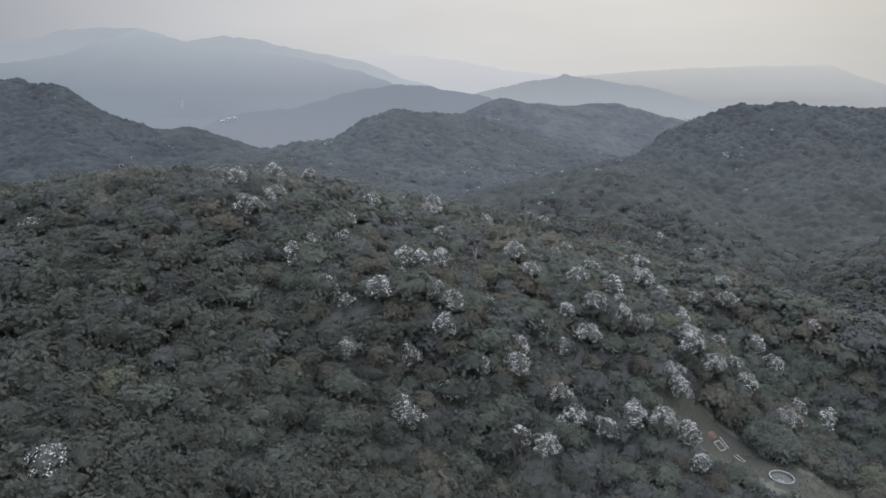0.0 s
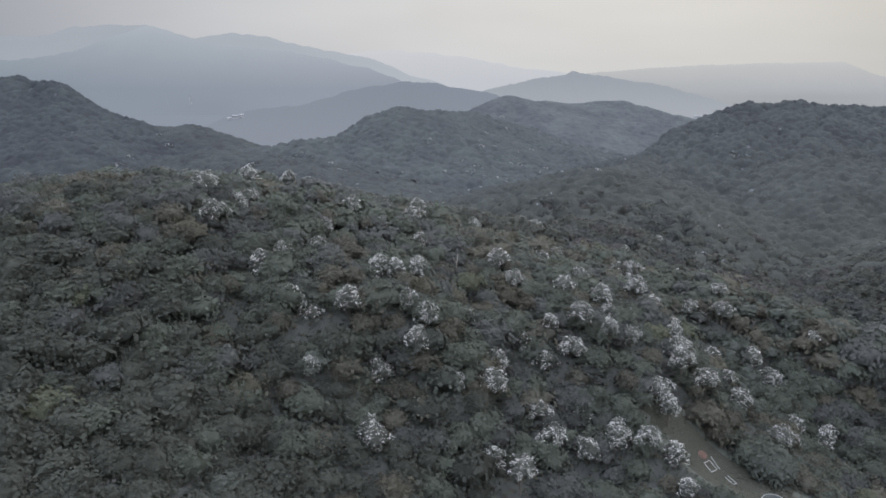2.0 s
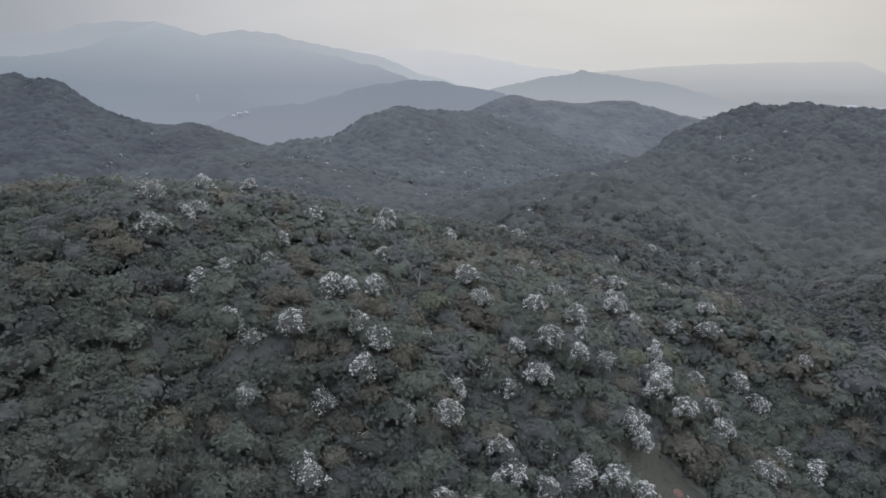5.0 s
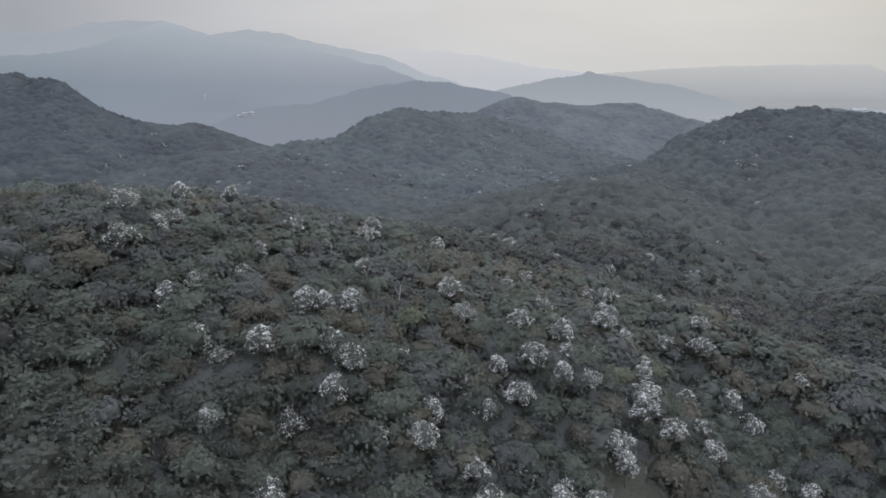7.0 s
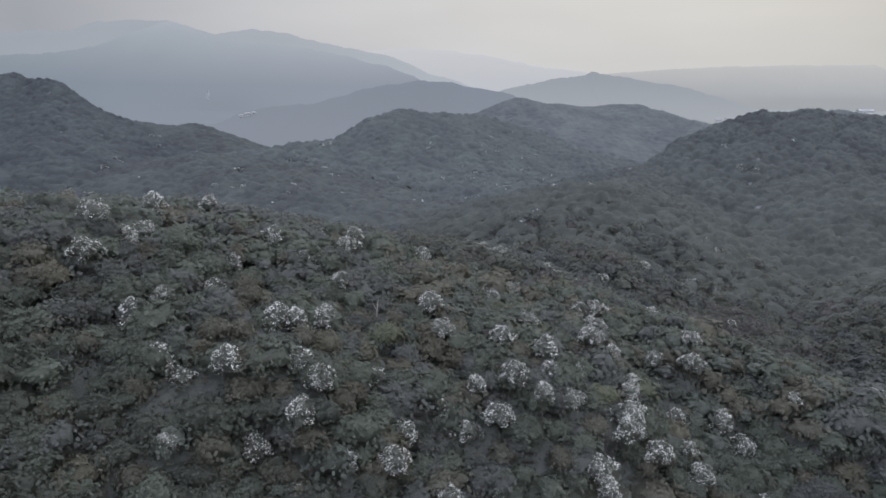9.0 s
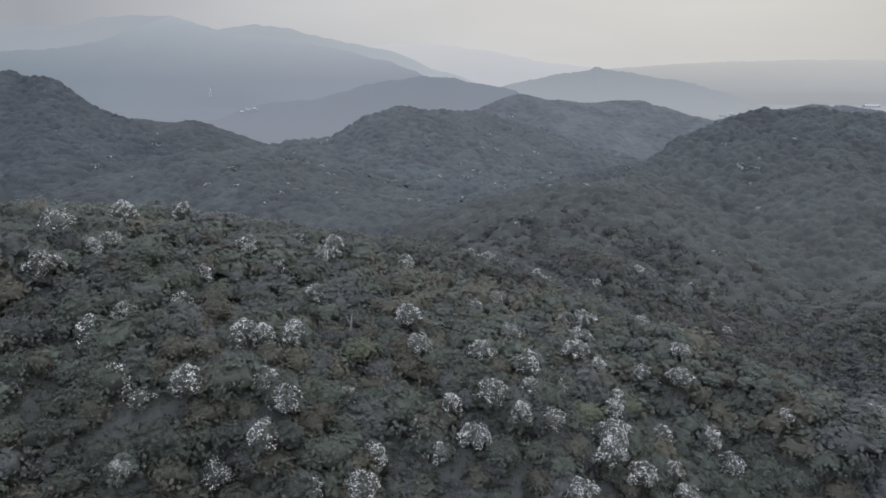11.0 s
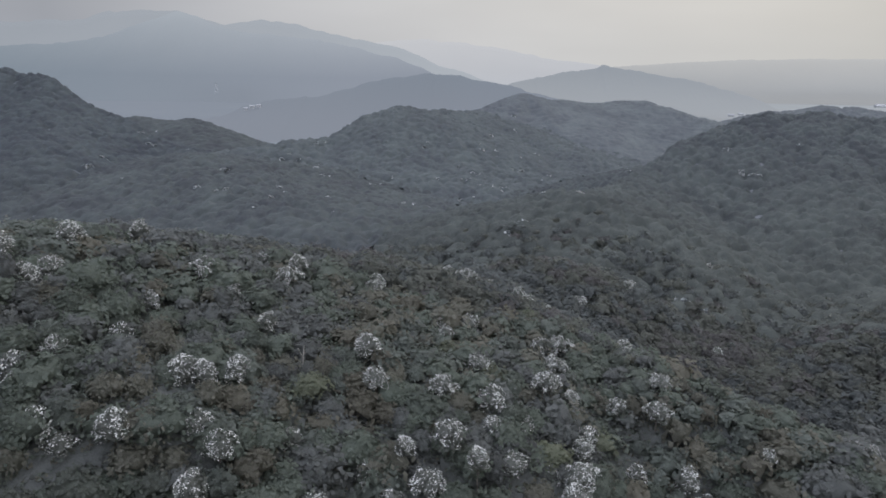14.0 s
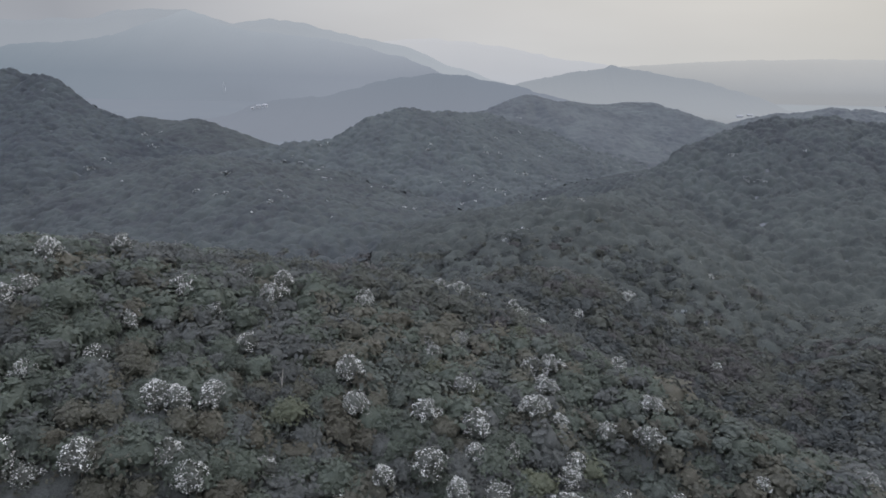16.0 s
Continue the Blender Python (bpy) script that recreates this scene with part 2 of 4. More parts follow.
# ---- the lie of the land ----
def value_noise(x, y, size, seed):
    """Smooth noise from -1 to 1 with lumps of that size."""
    u, v = np.asarray(x) / size, np.asarray(y) / size
    i, j = np.floor(u).astype(np.int64), np.floor(v).astype(np.int64)
    f, g = u - i, v - j
    f, g = f * f * (3 - 2 * f), g * g * (3 - 2 * g)

    def corner(a, b):
        h = (a * 374761393 + b * 668265263 + seed * 974711) & 0x7FFFFFFF
        h = ((h ^ (h >> 13)) * 1274126177) & 0x7FFFFFFF
        return ((h ^ (h >> 16)) & 0xFFFF) / 32767.5 - 1

    return (corner(i, j) * (1 - f) + corner(i + 1, j) * f) * (1 - g) + (corner(i, j + 1) * (1 - f) + corner(i + 1, j + 1) * f) * g


# The near hill as a sum of rounded knolls: height, middle x and y, the two half-widths, turn.
KNOLLS = [
    (38.7, 135.5, 261.1, 83.4, 27.1, 2.55),
    (45.3, 63.5, 211.4, 33.2, 51.0, 0.77),
    (32.5, -20.5, 220.3, 141.1, 56.9, 1.13),
    (70.7, -165.5, 83.9, 129.4, 144.7, -0.39),
    (49.5, 276.7, 262.2, 178.5, 53.6, -1.69),
    (27.7, -1.7, 183.5, 22.6, 22.0, 1.32),
    (31.5, 110.9, 406.9, 42.8, 53.5, 0.53),
    (63.6, -114.0, 278.8, 96.4, 136.1, -1.21),
    (-26.0, 12.5, 217.6, 41.6, 73.1, 2.66),
    (-16.6, 19.5, 171.7, 28.6, 111.7, 8.20),
    (-11.5, 88.0, 186.0, 13.0, 13.0, 0.0),
    (-10.0, -8.5, 173.5, 9.0, 9.0, 0.0),
    (4.0, 32.6, 157.8, 12.0, 12.0, 0.0),
    (-2.8, 61.9, 226.1, 12.0, 12.0, 0.0),
    (-3.4, 90.1, 280.6, 12.0, 12.0, 0.0),
    (2.6, 74.5, 248.8, 12.0, 12.0, 0.0),
    (3.0, -1.5, 229.3, 12.0, 12.0, 0.0),
    (2.9, 147.0, 238.3, 12.0, 12.0, 0.0),
    (-2.3, -33.2, 228.5, 12.0, 12.0, 0.0),
]
LOWEST = -40.0
TREE = 5.5  # how far the tops of the crowns lie over the soil

# Crest lines of the hills behind (x, y, height of the treetops), with the fall of their near and far flanks.
CRESTS = [
    ([(92, 610, -11.4), (104, 590, 1.0), (110, 570, 12.2), (119, 548, 20.2), (127, 540, 22.8), (148, 580, 16.6), (177, 640, 12.8), (199, 680, 14.9), (228, 720, 24.4), (256, 755, 37.7), (279, 775, 42.4), (299, 788, 48.5), (322, 797, 52.5), (343, 802, 58.8), (358, 805, 61.2), (376, 808, 61.7), (384, 810, 59.7), (407, 812, 64.8), (421, 811, 63.6), (427, 810, 60.3), (439, 808, 61.7), (457, 804, 61.3), (515, 790, 56.2), (640, 760, 46.0), (800, 700, 36.0)], 0.30, 1.70, 14),
    ([(385, 740, 40.0), (360, 640, 22.0), (300, 500, -10.0)], 0.30, 0.30, 40),
    ([(515, 700, 36.0), (480, 600, 20.0), (400, 430, -4.0), (330, 330, -4.0)], 0.30, 0.30, 50),
    ([(-720, 960, 78.0), (-596, 925, 88.9), (-578, 922, 90.4), (-559, 920, 83.8), (-539, 917, 82.4), (-518, 914, 81.0), (-507, 912, 75.9), (-496, 910, 67.2), (-483, 905, 58.6), (-470, 900, 53.0), (-444, 892, 46.9), (-423, 885, 42.9), (-402, 878, 36.9), (-389, 872, 30.2), (-357, 860, 11.1), (-342, 855, 2.3), (-318, 850, 7.2), (-295, 845, 2.1), (-284, 840, -5.1)], 0.42, 1.50, 12),
    ([(-462, 815, 40.0), (-440, 760, 26.0), (-390, 640, -14.0)], 0.34, 0.34, 40),
    ([(-600, 850, 60.0), (-600, 760, 41.0), (-560, 600, -2.0)], 0.34, 0.34, 40),
    ([(-287, 850, -7.1), (-266, 865, -1.7), (-240, 880, 3.9), (-207, 900, 6.3), (-181, 920, 8.0), (-146, 945, 7.1), (-133, 965, 13.9), (-112, 1000, 30.6), (-89, 1030, 38.6), (-73, 1050, 43.4), (-61, 1062, 42.8), (-49, 1085, 36.2), (-13, 1130, 35.4), (15, 1165, 32.5), (46, 1200, 26.6)], 0.34, 1.60, 14),
    ([(18, 1330, 14.2), (52, 1355, 16.0), (76, 1380, 20.0), (94, 1400, 28.0), (103, 1408, 39.0), (124, 1415, 49.0), (147, 1412, 41.1), (170, 1405, 35.7), (207, 1420, 33.9), (246, 1440, 28.3), (286, 1460, 28.5), (341, 1490, 33.0), (375, 1480, 31.1), (385, 1470, 24.4), (416, 1450, 24.2), (435, 1430, 18.3), (461, 1400, 12.0), (494, 1390, 1.3), (538, 1380, -17.4)], 0.30, 1.20, 12),
    ([(-58, 1000, 14.0), (-30, 960, 0.0), (0, 860, -26.0)], 0.26, 0.26, 40),
    ([(80, 1195, 8.0), (120, 1120, -8.0), (150, 980, -34.0)], 0.26, 0.26, 40),
    ([(-233, 720, 12.0), (-193, 681, 5.0), (-123, 612, 0.0), (-60, 600, -12.0), (0, 640, -24.0)], 0.22, 0.22, 40),
    ([(-551, 1190, 4.7), (-512, 1190, 1.8), (-482, 1190, -0.2), (-454, 1195, 3.3), (-442, 1200, -7.0), (-387, 1200, -22.0), (-338, 1200, -40.1)], 0.30, 1.20, 14),
    ([(714, 1700, 1.2), (776, 1700, 6.6), (836, 1700, 17.0), (899, 1700, 16.0), (947, 1700, 8.4), (1100, 1700, -14.0)], 0.25, 0.90, 14),
]


def crest_height(x, y, line, fall, back, round_):
    best = np.full(np.shape(x), -400.0)
    order = sorted(line)
    behind = np.clip((y - np.interp(x, [p[0] for p in order], [p[1] for p in order])) / 30, 0, 1)
    steep = fall + (back - fall) * behind
    for (ax, ay, az), (bx, by, bz) in zip(line, line[1:]):
        dx, dy = bx - ax, by - ay
        s = np.clip(((x - ax) * dx + (y - ay) * dy) / (dx * dx + dy * dy), 0, 1)
        ox, oy = x - ax - s * dx, y - ay - s * dy
        d = np.hypot(ox, oy)
        best = np.maximum(best, az + s * (bz - az) - steep * (np.sqrt(d * d + round_ * round_) - round_))
    return best


def treetops(x, y):
    """The height of the forest's roof."""
    x, y = np.asarray(x, float), np.asarray(y, float)
    z = LOWEST - 70 * np.clip((np.hypot(x, y) - 520) / 700, 0, 1)
    for a, cx, cy, sx, sy, turn in KNOLLS:
        c, s = math.cos(turn), math.sin(turn)
        u, v = (x - cx) * c + (y - cy) * s, (y - cy) * c - (x - cx) * s
        z = z + a * np.exp(-0.5 * ((u / sx) ** 2 + (v / sy) ** 2))
    for line, fall, back, round_ in CRESTS:
        h = crest_height(x, y, line, fall, back, round_)
        k = np.clip(0.5 + 0.5 * (h - z) / 6.0, 0, 1)
        z = z * (1 - k) + h * k + 6.0 * k * (1 - k) * 0.5
    away = np.clip((np.hypot(x, y) - 300) / 300, 0, 1)
    z = z + away * (3.0 * value_noise(x, y, 90, 3) + 1.9 * value_noise(x, y, 38, 4) - 1.5)
    return z


def soil(x, y):
    return treetops(x, y) - TREE


# ---- mesh helpers ----
def mesh_from(name, verts, tris, mats, index=None, smooth=False):
    """One mesh from arrays of corners and triangles."""
    me = bpy.data.meshes.new(name)
    verts, tris = np.ascontiguousarray(verts, np.float32), np.ascontiguousarray(tris, np.int32)
    me.vertices.add(len(verts))
    me.vertices.foreach_set("co", verts.ravel())
    me.loops.add(tris.size)
    me.loops.foreach_set("vertex_index", tris.ravel())
    me.polygons.add(len(tris))
    me.polygons.foreach_set("loop_start", np.arange(0, tris.size, 3, dtype=np.int32))
    if index is not None:
        me.polygons.foreach_set("material_index", np.ascontiguousarray(index, np.int32))
    me.polygons.foreach_set("use_smooth", np.full(len(tris), smooth, bool))
    for m in mats:
        me.materials.append(m)
    me.update(calc_edges=True)
    return me


def tinted(me, hue):
    """The mesh with a number from 0 to 1 that shifts its leaves' tint: one, or one for each corner."""
    hue = np.broadcast_to(np.asarray(hue, np.float32), len(me.vertices))
    me.attributes.new("tint", "FLOAT", "POINT").data.foreach_set("value", np.ascontiguousarray(hue))
    return me


def joined(pieces):
    """Arrays of several (verts, tris) as one."""
    vs, ts, n = [], [], 0
    for v, t in pieces:
        vs.append(v)
        ts.append(np.asarray(t) + n)
        n += len(v)
    return np.concatenate(vs), np.concatenate(ts)


def part(name, bm, mat, parent, label=""):
    """A bmesh as one mesh object under a thing or a part."""
    me = bpy.data.meshes.new(name)
    bm.to_mesh(me)
    bm.free()
    me.materials.append(mat)
    ob = new(name, me)
    ob.parent = parent
    return tagged(ob, label)


# ---- trees ----
GOLD = (1 + 5 ** 0.5) / 2
ICO_V = np.array([(-1, GOLD, 0), (1, GOLD, 0), (-1, -GOLD, 0), (1, -GOLD, 0), (0, -1, GOLD), (0, 1, GOLD), (0, -1, -GOLD), (0, 1, -GOLD), (GOLD, 0, -1), (GOLD, 0, 1), (-GOLD, 0, -1), (-GOLD, 0, 1)]) / math.hypot(1, GOLD)
ICO_T = np.array([(0, 11, 5), (0, 5, 1), (0, 1, 7), (0, 7, 10), (0, 10, 11), (1, 5, 9), (5, 11, 4), (11, 10, 2), (10, 7, 6), (7, 1, 8), (3, 9, 4), (3, 4, 2), (3, 2, 6), (3, 6, 8), (3, 8, 9), (4, 9, 5), (2, 4, 11), (6, 2, 10), (8, 6, 7), (9, 8, 1)])


def unit(v):
    return v / np.maximum(np.linalg.norm(v, axis=-1, keepdims=True), 1e-9)


def leaflets(rng, at, out, size, tilt=0.6):
    """Small single tufts of leaves at those points, facing roughly outwards."""
    n = len(at)
    normal = unit(out + rng.normal(0, tilt, (n, 3)))
    along = unit(np.cross(normal, rng.normal(0, 1, (n, 3))))
    across = np.cross(normal, along)
    s = size * rng.uniform(0.6, 1.4, (n, 1))
    v = np.stack([at - along * s * 0.5 - across * s * 0.35, at + along * s * 0.6, at - along * s * 0.2 + across * s * 0.55], 1).reshape(-1, 3)
    return v, np.arange(3 * n).reshape(-1, 3)


def sprays(rng, at, out, size, tilt=0.7):
    """Small kite-shaped sprays of leaves at those points, facing roughly outwards."""
    n = len(at)
    normal = unit(out + rng.normal(0, tilt, (n, 3)))
    along = unit(np.cross(normal, rng.normal(0, 1, (n, 3))))
    across = np.cross(normal, along)
    s = size * rng.uniform(0.65, 1.35, (n, 1))
    droop = normal * s * rng.uniform(0.05, 0.3, (n, 1))
    w, bend = s * rng.uniform(0.32, 0.52, (n, 1)), along * s * rng.uniform(-0.22, 0.22, (n, 1))
    v = np.stack([at - along * s * 0.55, at + across * w - droop + bend, at + along * s * 0.6, at - across * w - droop - bend], 1).reshape(-1, 3)
    k = np.arange(n)[:, None] * 4
    t = np.concatenate([k + (0, 1, 2), k + (0, 2, 3)], 1).reshape(-1, 3)
    return v, t


def sphere_grid(level):
    """A ball of triangles, refined so many times."""
    v, t = ICO_V, ICO_T
    for _ in range(level):
        e = np.sort(np.concatenate([t[:, (0, 1)], t[:, (1, 2)], t[:, (2, 0)]]), 1)
        pairs, back = np.unique(e, axis=0, return_inverse=True)
        m = (back.ravel() + len(v)).reshape(3, -1)
        v = np.concatenate([v, unit(v[pairs[:, 0]] + v[pairs[:, 1]])])
        t = np.concatenate([np.stack([t[:, 0], m[0], m[2]], -1), np.stack([m[0], t[:, 1], m[1]], -1), np.stack([m[2], m[1], t[:, 2]], -1), np.stack([m[0], m[1], m[2]], -1)])
    return v, t


BALLS = [sphere_grid(k) for k in range(3)]


def crown_mesh(rng, clumps, radius, height, clump, boughs, size, tufts=0, level=1, cut=-0.3, rough=0.36, lift=0.4):
    """A crown about its middle: leafy boughs' ends laid over heads round an uneven dome, with a closed core behind them and small tufts that stand out."""
    lean = rng.uniform(0, 6.283, 2)
    heads = []
    for i in range(clumps):
        a = i * 2.39996 + rng.uniform(-0.35, 0.35)
        up = 1 - 1.12 * (i + 0.5) / clumps
        out = math.sqrt(max(0.0, 1 - up * up)) * (1 + 0.20 * math.sin(2 * a + lean[0]) + 0.14 * math.sin(3 * a + lean[1]))
        far = rng.uniform(0.66, 1.0)
        heads.append((radius * out * far * math.cos(a), radius * out * far * math.sin(a), height * (0.5 * up * rng.uniform(0.8, 1.12) - 0.08), clump * rng.uniform(0.75, 1.25)))
    heads = np.array(heads)

    def reach(w):
        # How far the outermost head goes in that direction.
        along = w @ heads[:, :3].T
        left = heads[:, 3] ** 2 - (np.sum(heads[:, :3] ** 2, 1) - along ** 2)
        return np.max(np.where(left > 0, along + np.sqrt(np.maximum(left, 0)), 0.6 * math.sqrt(radius * 0.5 * height)), 1, keepdims=True)

    ways, t = BALLS[level]
    pieces = [(ways * reach(ways) * rng.uniform(0.76, 0.90, (len(ways), 1)), t[ways[t].mean(1)[:, 2] > cut])]
    way = unit(rng.normal(0, 1, (boughs, 3)) * (1, 1, 0.85) + (0, 0, lift))
    out = unit(way * (1, 1, radius / (0.5 * height)) + (0, 0, 0.7))
    pieces.append(sprays(rng, way * reach(way) * rng.uniform(0.86, 1.06, (boughs, 1)), out, size, rough))
    if tufts:
        way = unit(rng.normal(0, 1, (tufts, 3)) + (0, 0, 0.55))
        pieces.append(leaflets(rng, way * reach(way) * rng.uniform(0.98, 1.14, (tufts, 1)), unit(way + (0, 0, 0.5)), 0.55 * size, 0.7))
    return (*joined(pieces), heads)


def blossoms(rng, heads, count, size, share):
    """Bunches of white flowers over the upper, outer sides of the heads."""
    keep = heads[rng.random(len(heads)) < share]
    which = rng.integers(len(keep), size=count)
    way = unit(rng.normal(0, 0.75, (count, 3)) + unit(keep[which, :3]) * 0.6 + (0, 0, 0.25))
    at = keep[which, :3] + way * keep[which, 3:] * (1, 1, 0.8) * rng.uniform(1.02, 1.25, (count, 1))
    return sprays(rng, at, way, size, 0.4)


def limb(points, radii, sides=6):
    """A tapered round limb along those points."""
    v, t = [], []
    for (x, y, z), r in zip(points, radii):
        for k in range(sides):
            a = 2 * math.pi * k / sides
            v.append((x + r * math.cos(a), y + r * math.sin(a), z))
    for i in range(len(points) - 1):
        for k in range(sides):
            a, b = i * sides + k, i * sides + (k + 1) % sides
            t += [(a, b, b + sides), (a, b + sides, a + sides)]
    return np.array(v), np.array(t)


def trunk_mesh(rng, height, radius):
    """A trunk that forks into limbs, from its foot up."""
    bend = rng.normal(0, 0.25, (2, 2))
    mid, top = (*bend[0], height * 0.5), (*(bend[0] + bend[1]), height)
    pieces = [limb([(0, 0, -1.0), (0, 0, 0.3), mid, top], [radius * 1.5, radius * 1.15, radius * 0.8, radius * 0.3])]
    for k in range(4):
        a = k * 1.6 + rng.uniform(-0.4, 0.4)
        s = rng.uniform(0.5, 0.75)
        foot = (mid[0], mid[1], height * s)
        reach = rng.uniform(1.6, 2.6)
        pieces.append(limb([foot, (foot[0] + reach * 0.5 * math.cos(a), foot[1] + reach * 0.5 * math.sin(a), height * (s + 0.12)),
                            (foot[0] + reach * math.cos(a), foot[1] + reach * math.sin(a), height * (s + 0.3))], [radius * 0.5, radius * 0.35, radius * 0.15], 5))
    return joined(pieces)


tree_rng = np.random.default_rng(7)
#            heads, radius, height, head size, boughs, bough size, tufts
CROWN_FORMS = [(22, 4.4, 5.3, 1.5, 300, 0.84, 50), (20, 3.8, 5.6, 1.4, 270, 0.80, 45), (26, 5.4, 4.9, 1.6, 370, 0.88, 60), (18, 3.4, 5.4, 1.3, 230, 0.76, 40), (22, 4.2, 6.0, 1.5, 300, 0.84, 50), (28, 5.8, 5.6, 1.7, 410, 0.90, 60)]
CROWNS = [crown_mesh(tree_rng, *f) for f in CROWN_FORMS]
FAR_FORMS = [(13, 4.2, 4.8, 1.6, 108, 1.16, 0), (12, 3.6, 5.0, 1.5, 96, 1.1, 0), (15, 4.8, 4.6, 1.7, 120, 1.2, 0), (13, 4.2, 5.4, 1.6, 108, 1.16, 0)]
FAR_CROWNS = [crown_mesh(tree_rng, *f, 0, -0.3, 0.28) for f in FAR_FORMS]
PLAIN_CROWNS = [crown_mesh(tree_rng, *f, 0, 0.0) for f in ((6, 4.0, 4.8, 2.2, 16, 2.7, 4), (7, 4.6, 4.6, 2.2, 18, 2.8, 4))]
TRUNKS = [trunk_mesh(tree_rng, 7.0, 0.22) for _ in range(3)]
TRUNK_MESHES = [mesh_from("trunk", v, t, [BARK], smooth=True) for v, t in TRUNKS]
CLEARING = [(77, 193), (82, 190), (89, 186), (97, 179), (104, 173), (120, 163)]  # the grassy strip's middle line


def off_clearing(x, y):
    d = np.full(np.shape(x), 1e9)
    for (ax, ay), (bx, by) in zip(CLEARING, CLEARING[1:]):
        s = np.clip(((x - ax) * (bx - ax) + (y - ay) * (by - ay)) / ((bx - ax) ** 2 + (by - ay) ** 2), 0, 1)
        d = np.minimum(d, np.hypot(x - ax - s * (bx - ax), y - ay - s * (by - ay)))
    return d


def scatter(rng, x0, x1, y0, y1, step):
    """Places on a shaken grid."""
    gx, gy = np.meshgrid(np.arange(x0, x1, step), np.arange(y0, y1, step * 0.9))
    gx = gx + (np.arange(gx.shape[0]) % 2)[:, None] * step * 0.5
    n = gx.size
    return gx.ravel() + rng.uniform(-0.42, 0.42, n) * step, gy.ravel() + rng.uniform(-0.42, 0.42, n) * step


def in_valley_view(x, y, edge=0.69, side=14):
    """The fan of land that lies open ahead."""
    return (x > -edge * y - side) & (x < edge * y + side + 10)


def facing(x, y, least):
    """True where the slope is turned towards the flight, or level."""
    e = 4.0
    z = treetops(x, y)
    gx, gy = (treetops(x + e, y) - z) / e, (treetops(x, y + e) - z) / e
    dx, dy, dz = 40 - x, 40 - y, 112 - z
    return (-gx * dx - gy * dy + dz) / np.sqrt((dx * dx + dy * dy + dz * dz) * (1 + gx * gx + gy * gy)) > least


def tint_of(rng, x, y, names, weights):
    """A kind of tree for each place: stands of one kind, mixed at their edges."""
    lean = 0.5 + 0.5 * value_noise(x, y, 35, 11) + rng.normal(0, 0.28, len(x))
    edges = np.cumsum(weights) / sum(weights)
    return np.clip(np.searchsorted(edges, np.clip(lean, 0, 0.999)), 0, len(names) - 1)


def woods(name, label, rng, x, y, z, forms, mats, tint, big, spread=0.2, smooth=True):
    """A stand of uncounted trees in one mesh."""
    kinds = rng.integers(len(forms), size=len(x))
    turn, size = rng.uniform(0, 6.283, len(x)), big * np.exp(rng.normal(0, spread, len(x)))
    tall = size * rng.uniform(0.85, 1.2, len(x))
    vs, ts, ms, hues, n = [], [], [], [], 0
    for k, (v, t, _) in enumerate(forms):
        i = np.nonzero(kinds == k)[0]
        if not len(i):
            continue
        c, s = np.cos(turn[i])[:, None], np.sin(turn[i])[:, None]
        vx = (v[:, 0] * c - v[:, 1] * s) * size[i][:, None] + x[i][:, None]
        vy = (v[:, 0] * s + v[:, 1] * c) * size[i][:, None] + y[i][:, None]
        vz = v[:, 2] * tall[i][:, None] + z[i][:, None]
        vs.append(np.stack([vx, vy, vz], -1).reshape(-1, 3))
        ts.append((t[None] + (np.arange(len(i)) * len(v))[:, None, None] + n).reshape(-1, 3))
        ms.append(np.repeat(tint[i], len(t)))
        hues.append(np.repeat(rng.random(len(i)), len(v)))
        n += len(i) * len(v)
    me = mesh_from(name, np.concatenate(vs), np.concatenate(ts), mats, np.concatenate(ms), smooth)
    return tagged(new(name, tinted(me, np.concatenate(hues))), label, "woods", kind="stuff")


# The far valley floor glows with the same painted mist.
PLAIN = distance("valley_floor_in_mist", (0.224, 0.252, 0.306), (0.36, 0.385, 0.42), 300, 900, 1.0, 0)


# ---- the ground, one sheet to the horizon ----
def ground():
    radii = np.concatenate([[0.01], np.arange(12, 60, 12), np.arange(60, 520, 5.5), np.geomspace(524, 1800, 120), np.geomspace(1850, 4900, 24)])
    angles = np.radians(np.concatenate([np.arange(-52, 52.01, 0.8), np.arange(56, 308, 4.0)]))
    r, a = np.meshgrid(radii, angles, indexing="ij")
    x, y = r * np.sin(a), r * np.cos(a)
    z = soil(x, y) + 1.5 * np.clip((r - 470) / 60, 0, 1)
    flat = np.clip((r - 1700) / 600, 0, 1)
    z = z * (1 - flat) + (-118) * flat
    nr, na = r.shape
    i, j = np.meshgrid(np.arange(nr - 1), np.arange(na), indexing="ij")
    a0, a1 = i * na + j, i * na + (j + 1) % na
    t = np.concatenate([np.stack([a0, a1 + na, a1], -1).reshape(-1, 3), np.stack([a0, a0 + na, a1 + na], -1).reshape(-1, 3)])
    hub = np.arange(1, na - 1)
    t = np.concatenate([t, np.stack([hub * 0, hub + 1, hub], -1)])
    v = np.stack([x, y, z], -1).reshape(-1, 3)
    mid = v[t].mean(1)
    away = np.hypot(mid[:, 0], mid[:, 1])
    # Far ground takes the hazed canopy colour, then the glowing mist.
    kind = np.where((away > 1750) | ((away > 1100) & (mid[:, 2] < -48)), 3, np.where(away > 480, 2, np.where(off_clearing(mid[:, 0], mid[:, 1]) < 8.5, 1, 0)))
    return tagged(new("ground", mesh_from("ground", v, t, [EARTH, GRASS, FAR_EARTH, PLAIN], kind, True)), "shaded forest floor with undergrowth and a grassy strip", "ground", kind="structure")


ground()

